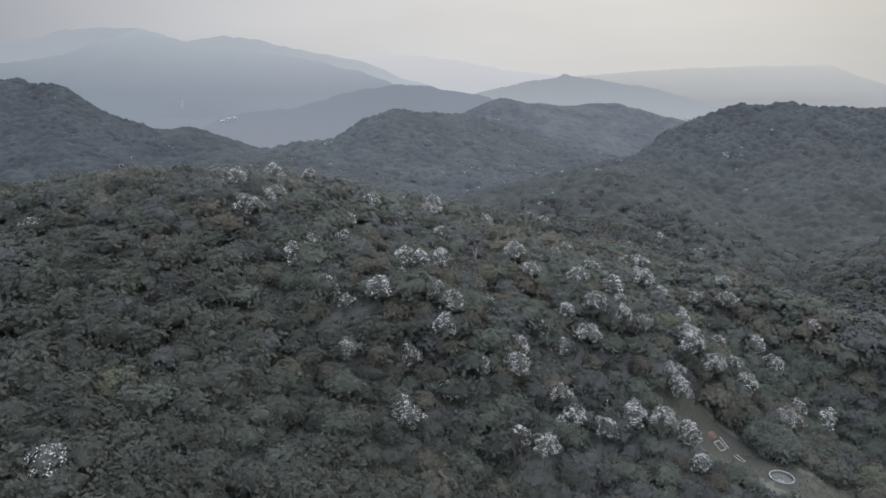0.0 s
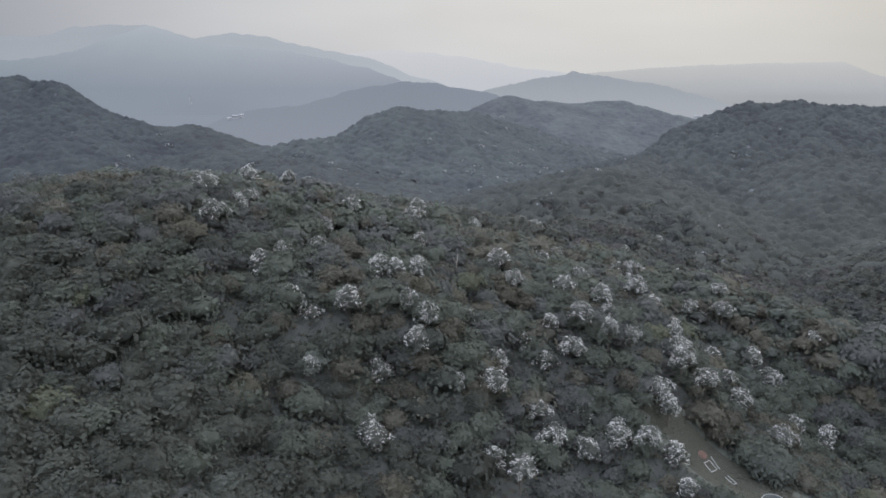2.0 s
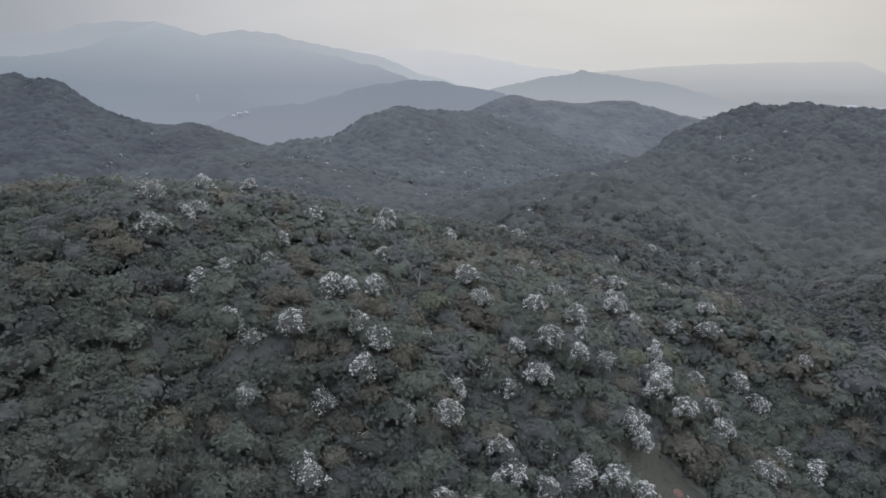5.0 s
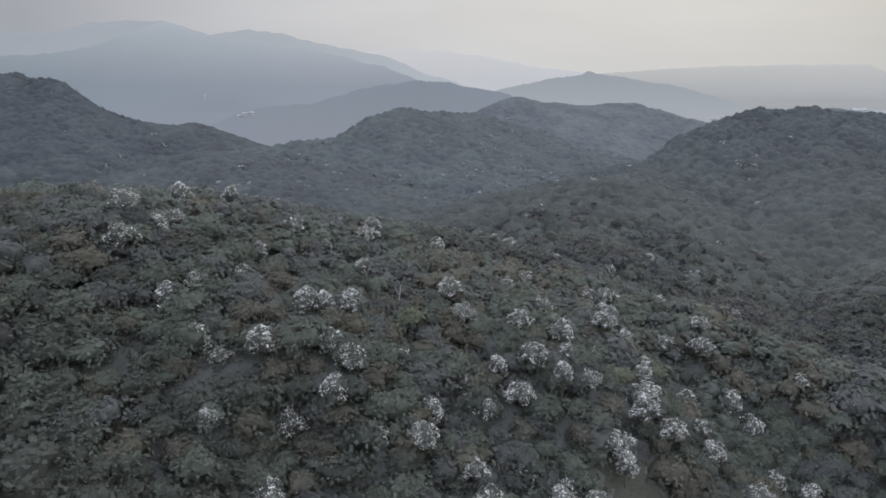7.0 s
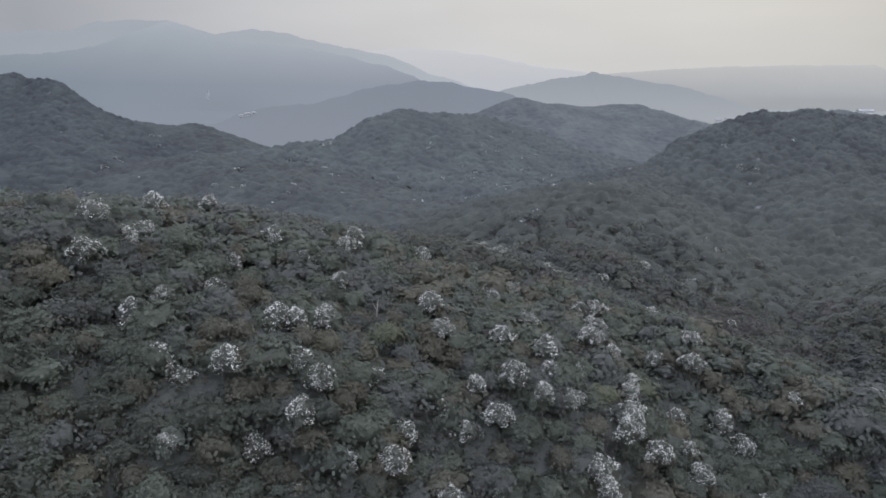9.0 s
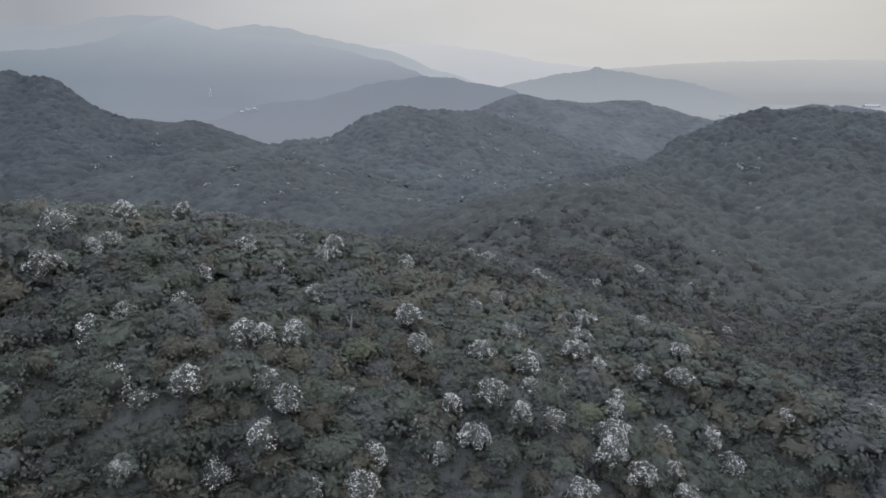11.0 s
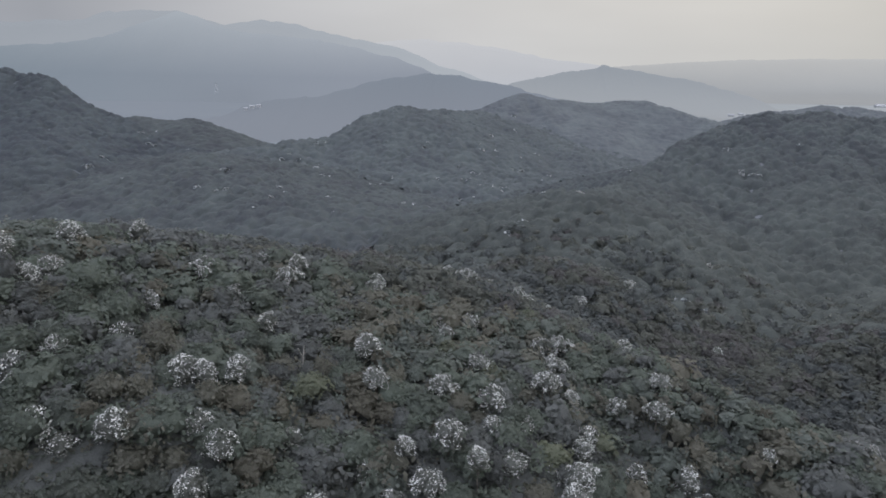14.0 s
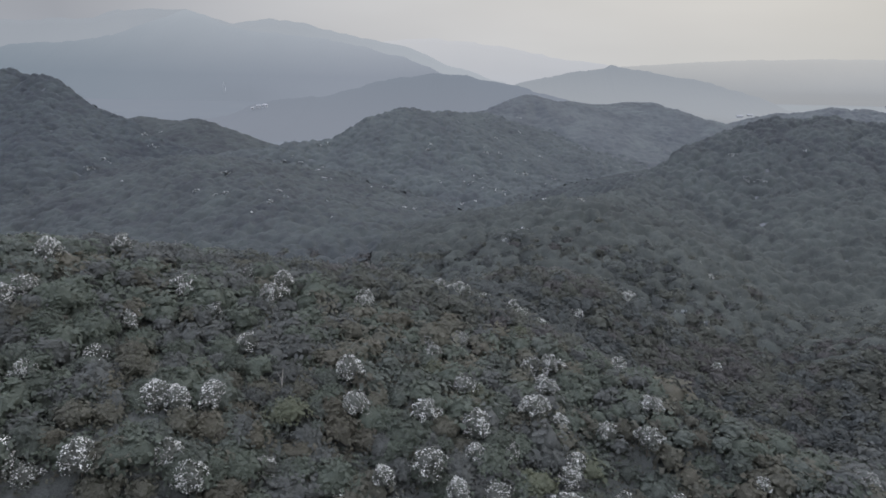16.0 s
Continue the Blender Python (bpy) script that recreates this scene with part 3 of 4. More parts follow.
# ---- the far mountains ----
def mountain(name, label, line, mat, reach, depth, seed, rough=0.0016):
    """A far range: its crest, with folded flanks that come down towards the valley."""
    xs = np.array([p[0] for p in line], float)
    ys = np.array([p[1] for p in line], float)
    zs = np.array([p[2] for p in line], float)
    n = 420
    x = np.linspace(xs[0], xs[-1], n)
    y, z = np.interp(x, xs, ys), np.interp(x, xs, zs)
    soft = np.convolve(np.pad(z, 1, mode="edge"), np.ones(3) / 3, mode="valid")
    z = soft + rough * depth * (value_noise(x, x * 0, depth * 0.03, seed) + 0.7 * value_noise(x, x * 0, depth * 0.012, seed + 1)) + 1.6 * value_noise(x, x * 0, 13.0, seed + 2)
    rows = []
    for k in range(18):
        s = k / 17
        fold = 1 + 0.5 * value_noise(x, np.full(n, s * depth * 0.3), depth * 0.16, seed + 2) * math.sin(min(1.0, s * 2) * 1.57)
        rows.append(np.stack([x, y - reach * s * fold, z - (z + 135) * s ** 0.9], -1))
    rows.insert(0, np.stack([x, y + reach * 0.6, np.full(n, -135.0)], -1))
    v = np.concatenate(rows)
    i, j = np.meshgrid(np.arange(len(rows) - 1), np.arange(n - 1), indexing="ij")
    a = (i * n + j).ravel()
    t = np.concatenate([np.stack([a, a + n, a + n + 1], -1), np.stack([a, a + n + 1, a + 1], -1)])
    return tagged(new(name, mesh_from(name, v, t, [mat], smooth=True)), label, "mountain", kind="structure")


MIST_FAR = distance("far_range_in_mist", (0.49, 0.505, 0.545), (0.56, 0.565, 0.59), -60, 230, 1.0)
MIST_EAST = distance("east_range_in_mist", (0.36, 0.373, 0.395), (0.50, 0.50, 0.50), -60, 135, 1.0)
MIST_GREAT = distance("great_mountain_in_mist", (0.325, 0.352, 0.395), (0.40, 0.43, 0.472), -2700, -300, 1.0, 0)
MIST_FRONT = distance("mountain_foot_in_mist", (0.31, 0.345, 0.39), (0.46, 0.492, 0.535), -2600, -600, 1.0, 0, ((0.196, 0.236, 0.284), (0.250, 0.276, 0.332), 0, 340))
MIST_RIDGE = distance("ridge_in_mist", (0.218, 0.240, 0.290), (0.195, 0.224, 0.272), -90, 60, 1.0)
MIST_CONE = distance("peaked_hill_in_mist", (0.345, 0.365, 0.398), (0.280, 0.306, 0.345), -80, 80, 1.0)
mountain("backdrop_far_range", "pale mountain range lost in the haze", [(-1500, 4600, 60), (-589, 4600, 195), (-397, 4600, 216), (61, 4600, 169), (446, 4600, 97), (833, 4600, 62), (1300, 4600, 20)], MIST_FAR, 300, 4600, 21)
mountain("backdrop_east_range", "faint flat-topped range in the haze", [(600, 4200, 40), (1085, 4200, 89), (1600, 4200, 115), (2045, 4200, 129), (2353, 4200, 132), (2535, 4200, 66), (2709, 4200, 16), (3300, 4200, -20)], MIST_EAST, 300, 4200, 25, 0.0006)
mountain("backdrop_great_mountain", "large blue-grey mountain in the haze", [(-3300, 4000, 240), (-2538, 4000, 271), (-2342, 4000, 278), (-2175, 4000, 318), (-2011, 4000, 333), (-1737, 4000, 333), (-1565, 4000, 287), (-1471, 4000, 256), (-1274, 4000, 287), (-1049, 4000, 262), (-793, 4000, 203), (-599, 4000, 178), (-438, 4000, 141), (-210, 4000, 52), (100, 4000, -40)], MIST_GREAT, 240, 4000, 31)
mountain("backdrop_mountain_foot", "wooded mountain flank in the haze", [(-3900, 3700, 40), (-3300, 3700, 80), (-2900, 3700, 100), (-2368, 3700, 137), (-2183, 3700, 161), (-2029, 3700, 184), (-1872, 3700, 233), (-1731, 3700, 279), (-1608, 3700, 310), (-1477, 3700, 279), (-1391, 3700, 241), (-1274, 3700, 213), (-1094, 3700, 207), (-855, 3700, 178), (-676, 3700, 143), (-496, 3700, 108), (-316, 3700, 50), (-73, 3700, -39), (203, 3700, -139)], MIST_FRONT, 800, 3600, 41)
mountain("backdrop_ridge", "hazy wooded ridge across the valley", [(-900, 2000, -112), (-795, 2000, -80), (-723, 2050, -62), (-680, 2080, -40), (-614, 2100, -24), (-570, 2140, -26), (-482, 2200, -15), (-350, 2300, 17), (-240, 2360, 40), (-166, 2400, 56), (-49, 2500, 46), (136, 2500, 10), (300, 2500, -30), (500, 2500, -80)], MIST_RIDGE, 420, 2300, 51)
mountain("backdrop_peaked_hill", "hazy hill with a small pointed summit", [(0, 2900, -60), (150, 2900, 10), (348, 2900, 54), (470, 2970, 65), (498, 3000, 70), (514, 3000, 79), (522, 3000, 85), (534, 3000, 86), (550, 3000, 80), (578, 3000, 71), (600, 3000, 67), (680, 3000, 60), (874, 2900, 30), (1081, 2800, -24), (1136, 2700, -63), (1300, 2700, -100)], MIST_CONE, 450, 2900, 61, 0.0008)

# ---- the hills across the valley ----
hill_rng = np.random.default_rng(12)


def hashed(i, j, seed):
    """A number from 0 to 1 for each cell of a grid."""
    h = (i * 374761393 + j * 668265263 + seed * 974711) & 0x7FFFFFFF
    h = ((h ^ (h >> 13)) * 1274126177) & 0x7FFFFFFF
    return ((h ^ (h >> 16)) & 0xFFFF) / 65535.0


def crowns_over(x, y, cell):
    """The domes of uncounted crowns side by side: their height at a place, and a number for the crown it belongs to."""
    i, j = np.floor(x / cell).astype(np.int64), np.floor(y / cell).astype(np.int64)
    top, who = np.full(x.shape, -9.0), np.zeros(x.shape)
    for di in (-1, 0, 1):
        for dj in (-1, 0, 1):
            a, b = i + di, j + dj
            cx, cy = (a + hashed(a, b, 1)) * cell, (b + hashed(a, b, 2)) * cell
            wide, high = cell * (0.46 + 0.40 * hashed(a, b, 3)), cell * (0.12 + 0.40 * hashed(a, b, 4))
            h = high - 0.42 * cell * ((x - cx) ** 2 + (y - cy) ** 2) / wide ** 2
            better = h > top
            top, who = np.where(better, h, top), np.where(better, hashed(a, b, 5), who)
    return top, who


def on_hill(x, y, lines):
    """True where those crest lines make the land, or nearly."""
    own = np.max([crest_height(x, y, *CRESTS[k]) for k in lines], 0)
    return own > np.max([crest_height(x, y, *c) for c in CRESTS], 0) - 5.0


def hill_woods(label, x0, x1, y0, y1, step, cell, mat, sprigs, lines, relief=1.0):
    """The closed roof of a hill's forest, with sprigs that stand out from it."""
    gx, gy = np.meshgrid(np.arange(x0, x1 + step, step), np.arange(y0, y1 + step, step))
    shape = gx.shape
    x, y = gx.ravel() + hill_rng.uniform(-0.3, 0.3, gx.size) * step, gy.ravel() + hill_rng.uniform(-0.3, 0.3, gx.size) * step
    keep = in_valley_view(x, y, 0.71, 20) & (np.hypot(x, y) > 425) & facing(x, y, -0.4) & on_hill(x, y, lines)
    dome, who = crowns_over(x, y, cell)
    z = treetops(x, y) - 1.2 + relief * (dome + 0.10 * cell * value_noise(x, y, cell * 0.40, 31) + 0.06 * cell * value_noise(x, y, cell * 0.22, 32)) - 6.0 * np.clip((450 - np.hypot(x, y)) / 25, 0, 1)
    good = keep.reshape(shape)
    good = good[:-1, :-1] & good[1:, :-1] & good[:-1, 1:] & good[1:, 1:]
    i, j = np.nonzero(good)
    a = i * shape[1] + j
    t = np.concatenate([np.stack([a, a + 1, a + shape[1] + 1], -1), np.stack([a, a + shape[1] + 1, a + shape[1]], -1)])
    used = np.unique(t)
    new_no = np.zeros(x.size, np.int64)
    new_no[used] = np.arange(len(used))
    v, t, tint = np.stack([x, y, z], -1)[used], new_no[t], who[used]
    pick = hill_rng.integers(len(v), size=sprigs)
    at = v[pick] + hill_rng.normal(0, 0.35 * step, (sprigs, 3)) * (1, 1, 0.15) + (0, 0, 0.03 * cell)
    lv, lt = leaflets(hill_rng, at, np.tile((0.0, -0.3, 1.0), (sprigs, 1)), 0.15 * cell, 0.25)
    tint = np.concatenate([tint, np.repeat(np.clip(tint[pick] + hill_rng.normal(0, 0.5, sprigs), -0.6, 1.6), 3)])
    v, t = joined([(v, t), (lv, lt)])
    me = mesh_from("hill_woods", v, t, [mat], smooth=True)
    return tagged(new("hill_woods", tinted(me, tint)), label, "woods", kind="stuff")


# Farther hills get hazier leaf colours and flatter crowns in place of haze.
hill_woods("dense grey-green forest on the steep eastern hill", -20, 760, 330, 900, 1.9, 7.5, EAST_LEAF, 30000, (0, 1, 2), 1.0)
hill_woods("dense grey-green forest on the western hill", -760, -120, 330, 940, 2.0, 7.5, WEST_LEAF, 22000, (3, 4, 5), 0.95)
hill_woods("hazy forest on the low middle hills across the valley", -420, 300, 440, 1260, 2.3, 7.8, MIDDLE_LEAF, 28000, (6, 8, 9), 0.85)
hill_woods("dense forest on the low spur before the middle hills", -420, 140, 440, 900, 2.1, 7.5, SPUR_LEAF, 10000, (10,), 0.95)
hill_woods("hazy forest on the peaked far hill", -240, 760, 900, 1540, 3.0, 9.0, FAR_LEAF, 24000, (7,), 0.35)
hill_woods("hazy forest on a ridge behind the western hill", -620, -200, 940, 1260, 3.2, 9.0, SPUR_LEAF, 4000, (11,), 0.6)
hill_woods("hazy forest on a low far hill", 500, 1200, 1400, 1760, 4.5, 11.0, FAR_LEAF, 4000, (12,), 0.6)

# ---- the near hill's forest ----
near_rng = np.random.default_rng(23)
# Flowering tung trees, stand by stand: x, y, and the height of the crown's middle.
LOWER_STAND = [(-88, 99, 40.7), (-68, 100, 35.5), (-8.9, 155.9, 13.6), (27.6, 157.8, 3.7), (-11, 159.6, 14.7), (20.4, 163.4, 2.0), (72.1, 163.4, -5.3), (-118, 165, 59.5), (29, 166, -0.9), (-26.4, 166.9, 27.2), (1, 169.4, 14.7), (47.2, 171.6, 1.1), (-110, 172, 60.6), (72.2, 174, -2.0), (64.8, 175.3, 3.0), (56.5, 176.1, 2.5), (-9.9, 176.4, 21.4), (38.2, 176.4, 2.5), (0.5, 177.4, 30.2), (11.2, 178, 16.9), (21.4, 179.8, 17.2), (34.3, 180.2, 8.6), (-29.1, 182, 34.2), (58, 182, 0.9), (-34.2, 183.6, 39.7), (-18.8, 185.2, 39.4), (48.2, 185.6, 1.2), (2.3, 188.4, 33.7), (23, 189, 19.5)]
MIDDLE_STAND = [(75, 190, 4.3), (-3.5, 191.8, 37.1), (-45.7, 193.3, 46.4), (72.7, 195, 8.0), (38.8, 196.6, 15.5), (46.4, 200.6, 18.8), (14, 200.9, 27.9), (32, 201.7, 18.6), (-41.2, 201.8, 48.7), (116, 202, -12.6), (58.8, 202.9, 24.2), (-61, 203, 60.5), (82.3, 203.3, 13.9), (-12.9, 205.4, 42.0), (-7.2, 205.8, 41.7), (40.8, 206.3, 23.8), (91.7, 206.6, 5.6), (-1.1, 209.7, 40.9), (67.4, 209.8, 19.2), (134.8, 209.8, -17.9), (51.3, 209.9, 26.1), (105, 210, -4.2), (125.9, 213.4, -15.6), (77, 215, 12.9), (85, 215, 12.5), (102.4, 215.4, 1.7), (-33.1, 216, 46.4), (62, 219.7, 23.3), (87.1, 220.6, 8.5), (-60.3, 221.5, 59.0), (30.3, 223.7, 33.2), (87.4, 226.7, 13.1), (-72, 227, 65.4), (-58, 227.6, 59.9), (48.1, 228, 29.6), (71.3, 229.1, 18.3)]
UPPER_STAND = [(124.4, 230.2, -9.5), (61.9, 231.1, 24.8), (118.2, 232.7, 0.6), (-33.2, 233.5, 48.6), (104, 234, 0.4), (-1.5, 234.3, 43.3), (89, 235, 10.2), (26, 236.9, 36.1), (142, 238.3, 6.3), (77, 243.7, 23.7), (-62.6, 246.3, 63.0), (57.4, 248.2, 27.1), (112.2, 248.2, 13.3), (79.5, 248.8, 21.7), (100, 248.8, 14.0), (-16, 249, 45.1), (86.5, 250.2, 14.1), (176, 251, 1.6), (-27.9, 254.3, 51.8), (115.7, 262.9, 16.3), (83.2, 265, 19.4), (-5.7, 268.4, 45.5), (46.6, 269.1, 27.9), (-54.6, 269.4, 58.5), (82.2, 270, 17.1), (44, 276, 27.1), (78, 276, 20.3), (-4.6, 276.3, 47.4), (85.1, 280.6, 19.6), (-17.6, 280.8, 45.9), (54.4, 284.7, 24.9), (19.2, 289.6, 35.3), (111.2, 291.4, 12.3), (19, 297, 34.5)]
CREST_STAND = [(112.8, 304.2, 9.0), (44, 329, 29.5), (61.7, 335.9, 20.5), (85.6, 336, 10.2), (50.6, 337.7, 24.2), (77.5, 342.1, 12.0), (74.2, 346.2, 14.0), (74, 352, 11.7), (169.1, 360.6, -17.5), (105, 367.4, -3.3), (134.1, 401, 1.2), (140, 426, -7.2), (97.8, 428.9, 0.0), (191, 455, -8.9), (195.8, 464.5, -34.5), (190.5, 477.7, -30.9), (128, 536, 20.4), (125, 541, 20.8)]
STANDS = [(LOWER_STAND, "tung tree in white blossom standing in the forest"), (MIDDLE_STAND, "tung tree in white blossom standing in the forest"), (UPPER_STAND, "tung tree with white blossom near the hill's crest"), (CREST_STAND, "tung tree with sparse white blossom beyond the crest")]
FLOWER_FORMS = [(24, 3.6, 8.0, 1.25, 190, 0.9, 60), (24, 2.8, 10.5, 1.2, 180, 0.9, 60), (26, 4.2, 6.8, 1.3, 210, 0.9, 60), (18, 2.9, 6.4, 1.15, 150, 0.9, 50)]
FLOWER_MESHES = []
for form in FLOWER_FORMS:
    for thick in (1.0, 0.62):
        fv, ft, fl = crown_mesh(near_rng, *form)
        bv, bt = blossoms(near_rng, fl, int(34 * form[0] * thick), 0.30, 0.55 + 0.4 * thick)
        FLOWER_MESHES.append((tinted(mesh_from("crown", fv, ft, [TUNG_LEAF], smooth=True), 0.5), mesh_from("blossom", bv, bt, [BLOSSOM])))


def tree(name, label, category, group, x, y, mid, crown, trunk, size, turn, blossom=None):
    """A tree as one thing: trunk, crown and, where it is in flower, blossom."""
    foot = float(soil(x, y))
    root = tagged(new(name), label, category, group)
    root.matrix_basis = pose(x, y, foot, 0, 0, turn)
    t = new("trunk", trunk)
    t.parent, t.scale = root, (size, size, (mid + 1.0) / 7.0)
    for part_name, mesh in (("crown", crown), ("blossom", blossom)):
        if mesh:
            p = new(part_name, mesh)
            p.parent, p.location, p.scale = root, (0, 0, mid), (size, size, size)
    return root


flower_at = []
for stand, label in STANDS:
    for x, y, z in stand:
        k = 2 * int(near_rng.choice(4, p=(0.4, 0.25, 0.2, 0.15))) + int(near_rng.random() < 0.35)
        crown, white = FLOWER_MESHES[k]
        mid = max(1.6, z - 1.5 - float(soil(x, y + 1.2)))
        tree("tung_tree", label, "tree", "flowering tung trees", x, y + 1.2, mid, crown, TRUNK_MESHES[k % 3], float(near_rng.uniform(0.74, 1.06)), float(near_rng.uniform(0, 360)), white)
        flower_at.append((x, y))
flower_at = np.array(flower_at + [(15.4, 215.6)])

def steepness(x, y):
    e = 3.0
    return np.hypot((treetops(x + e, y) - treetops(x - e, y)) / (2 * e), (treetops(x, y + e) - treetops(x, y - e)) / (2 * e))


nx, ny = scatter(near_rng, -420, 460, 62, 600, 5.75)
mx, my = scatter(near_rng, -420, 460, 62, 600, 5.75)
extra = near_rng.random(len(mx)) < 1.7 * np.sqrt(1 + steepness(mx, my) ** 2) - 1.6
nx, ny = np.concatenate([nx, mx[extra]]), np.concatenate([ny, my[extra]])
keep = in_valley_view(nx, ny, 0.70, 16) & (off_clearing(nx, ny) > 7.5) & (off_clearing(nx - 1.8, ny - 3.0) > 7.5) & (off_clearing(nx + 3.2, ny + 5.6) > 7.0) & (off_clearing(nx + 5.6, ny + 10.5) > 5.5) & (np.hypot(nx + 3.2 - 99.8, ny + 6.0 - 172.3) > 10.5) & (np.hypot(nx, ny) < 468 + 60 * near_rng.random(len(nx)))
nx, ny = nx[keep], ny[keep]
keep = facing(nx, ny, -0.12) | (ny < 240)
nx, ny = nx[keep], ny[keep]
keep = np.array([np.min(np.hypot(flower_at[:, 0] - 0.6 - a, flower_at[:, 1] - 1.2 - b)) > 3.7 for a, b in zip(nx, ny)])
nx, ny = nx[keep], ny[keep]
tint = tint_of(near_rng, nx, ny, LEAVES[:5], (4, 5.5, 2.8, 1.2, 1.6))
# A deeper green kind nearest the flight, darker also to stand for thinner haze.
tint[(near_rng.random(len(nx)) * 90 > ny - 100 + 0.35 * nx) & (nx < 90)] = 6
tint[near_rng.random(len(nx)) < 0.006] = 5
nz = treetops(nx, ny) - 3.4 + np.clip(near_rng.normal(0, 0.8, len(nx)), -1.3, 1.3)

# The trees on the open slope below the flight stand singly.
single = np.nonzero((np.abs(nx - 25) < 75) & (ny > 118) & (ny < 176))[0][:280]
CROWN_MESHES = [[tinted(mesh_from("crown", v, t, [m], smooth=True), float(near_rng.random())) for m in LEAVES] for v, t, _ in CROWNS]
KIND_WORDS = ("dark green", "mid-green", "olive-green", "brownish", "grey-green", "bright yellow-green", "deep green")
for i in single:
    k = int(near_rng.integers(len(CROWNS)))
    tree("broadleaf_tree", KIND_WORDS[tint[i]] + " broadleaf tree with a rounded crown in the forest", "tree", "forest trees on the near slope",
         float(nx[i]), float(ny[i]), float(nz[i] - soil(nx[i], ny[i])), CROWN_MESHES[k][tint[i]], TRUNK_MESHES[k % 3], float(near_rng.uniform(0.7, 1.12)), float(near_rng.uniform(0, 360)))
rest = np.ones(len(nx), bool)
rest[single] = False
close = rest & (ny < 235)
back = rest & (ny >= 235) & (ny < 300)
far = rest & (ny >= 300)
woods("woods", "dense mixed broadleaf forest on the near hill", near_rng, nx[close], ny[close], nz[close], CROWNS, LEAVES, tint[close], 0.98, 0.22)
woods("woods", "dense mixed broadleaf forest along the near hill's crest", near_rng, nx[back], ny[back], nz[back], FAR_CROWNS, LEAVES, tint[back], 1.02, 0.22)
flank = tint_of(near_rng, nx[far], ny[far], FLANK_LEAVES, (3, 3.5, 1.2))
woods("woods", "dense broadleaf forest on the flank of the valley", near_rng, nx[far], ny[far], nz[far], FAR_CROWNS, FLANK_LEAVES, flank, 1.05)

# The forest goes on under the flight.
ux, uy = scatter(near_rng, -110, 150, -60, 75, 7.0)
keep = ~in_valley_view(ux, uy, 0.70, 10) | (uy < 62)
ux, uy = ux[keep], uy[keep]
woods("woods", "dense mixed broadleaf forest below the flight", near_rng, ux, uy, treetops(ux, uy) - 3.4, PLAIN_CROWNS, LEAVES, tint_of(near_rng, ux, uy, LEAVES[:5], (4, 4, 2.2, 2.2, 3)), 1.15)

# Underwood closes the gaps between the trunks.
def underwood(x0, x1, y0, y1, step):
    gx, gy = np.meshgrid(np.arange(x0, x1, step), np.arange(y0, y1, step))
    shape = gx.shape
    x, y = gx.ravel() + near_rng.uniform(-0.35, 0.35, gx.size) * step, gy.ravel() + near_rng.uniform(-0.35, 0.35, gx.size) * step
    open_land = np.minimum(off_clearing(x, y), off_clearing(x + 1.6, y + 2.8))
    z = treetops(x, y) - 4.0 + 1.2 * value_noise(x, y, 5.0, 41) + 0.8 * value_noise(x, y, 2.2, 42) - 2.6 * np.clip((13 - open_land) / 5, 0, 1)
    good = (in_valley_view(x, y, 0.72, 20) & (open_land > 7.2) & (np.hypot(x, y) < 520) & facing(x, y, -0.6)).reshape(shape)
    good = good[:-1, :-1] & good[1:, :-1] & good[:-1, 1:] & good[1:, 1:]
    i, j = np.nonzero(good)
    a = i * shape[1] + j
    t = np.concatenate([np.stack([a, a + 1, a + shape[1] + 1], -1), np.stack([a, a + shape[1] + 1, a + shape[1]], -1)])
    used = np.unique(t)
    number = np.zeros(x.size, np.int64)
    number[used] = np.arange(len(used))
    v, t = np.stack([x, y, z], -1)[used], number[t]
    tint = 0.5 + 0.5 * value_noise(x[used], y[used], 7.0, 43)
    near = np.nonzero(np.hypot(v[:, 0], v[:, 1]) < 320)[0]
    pick = near_rng.choice(near, 90000)
    at = v[pick] + near_rng.normal(0, 0.5, (len(pick), 3)) * (1, 1, 0.5) + (0, 0, 0.35)
    boughs = sprays(near_rng, at, np.tile((0.0, -0.25, 1.0), (len(at), 1)), 1.05, 0.55)
    kind = np.concatenate([np.zeros(len(t), int), np.repeat(near_rng.choice(5, len(at), p=(0.3, 0.25, 0.15, 0.15, 0.15)), 2)])
    v, t = joined([(v, t), boughs])
    me = mesh_from("underwood", v, t, LEAVES[:5], kind, smooth=True)
    return tagged(new("underwood", tinted(me, np.concatenate([tint, np.repeat(tint[pick], 4)]))), "low dense bushes between the forest trees", "woods", kind="stuff")


underwood(-380, 400, 62, 520, 1.9)

# ---- flowering trees on the hills across the valley ----
WEST_BLOOM = [(-312, 700), (-290, 675), (-280, 658), (-315, 677), (-349, 743), (-342, 738), (-341, 830), (-335, 830), (-361, 852), (-486, 1136), (-345, 711), (-299, 840), (-288, 832), (-135, 645), (-130, 650), (-122, 602), (-115, 623), (-197, 696), (-167, 621), (-197, 630), (-178, 620), (-125, 573), (-122, 779), (-117, 777), (-146, 858), (-138, 814), (-188, 875), (-185, 867), (-171, 862), (-190, 855), (-163, 916), (-154, 927)]
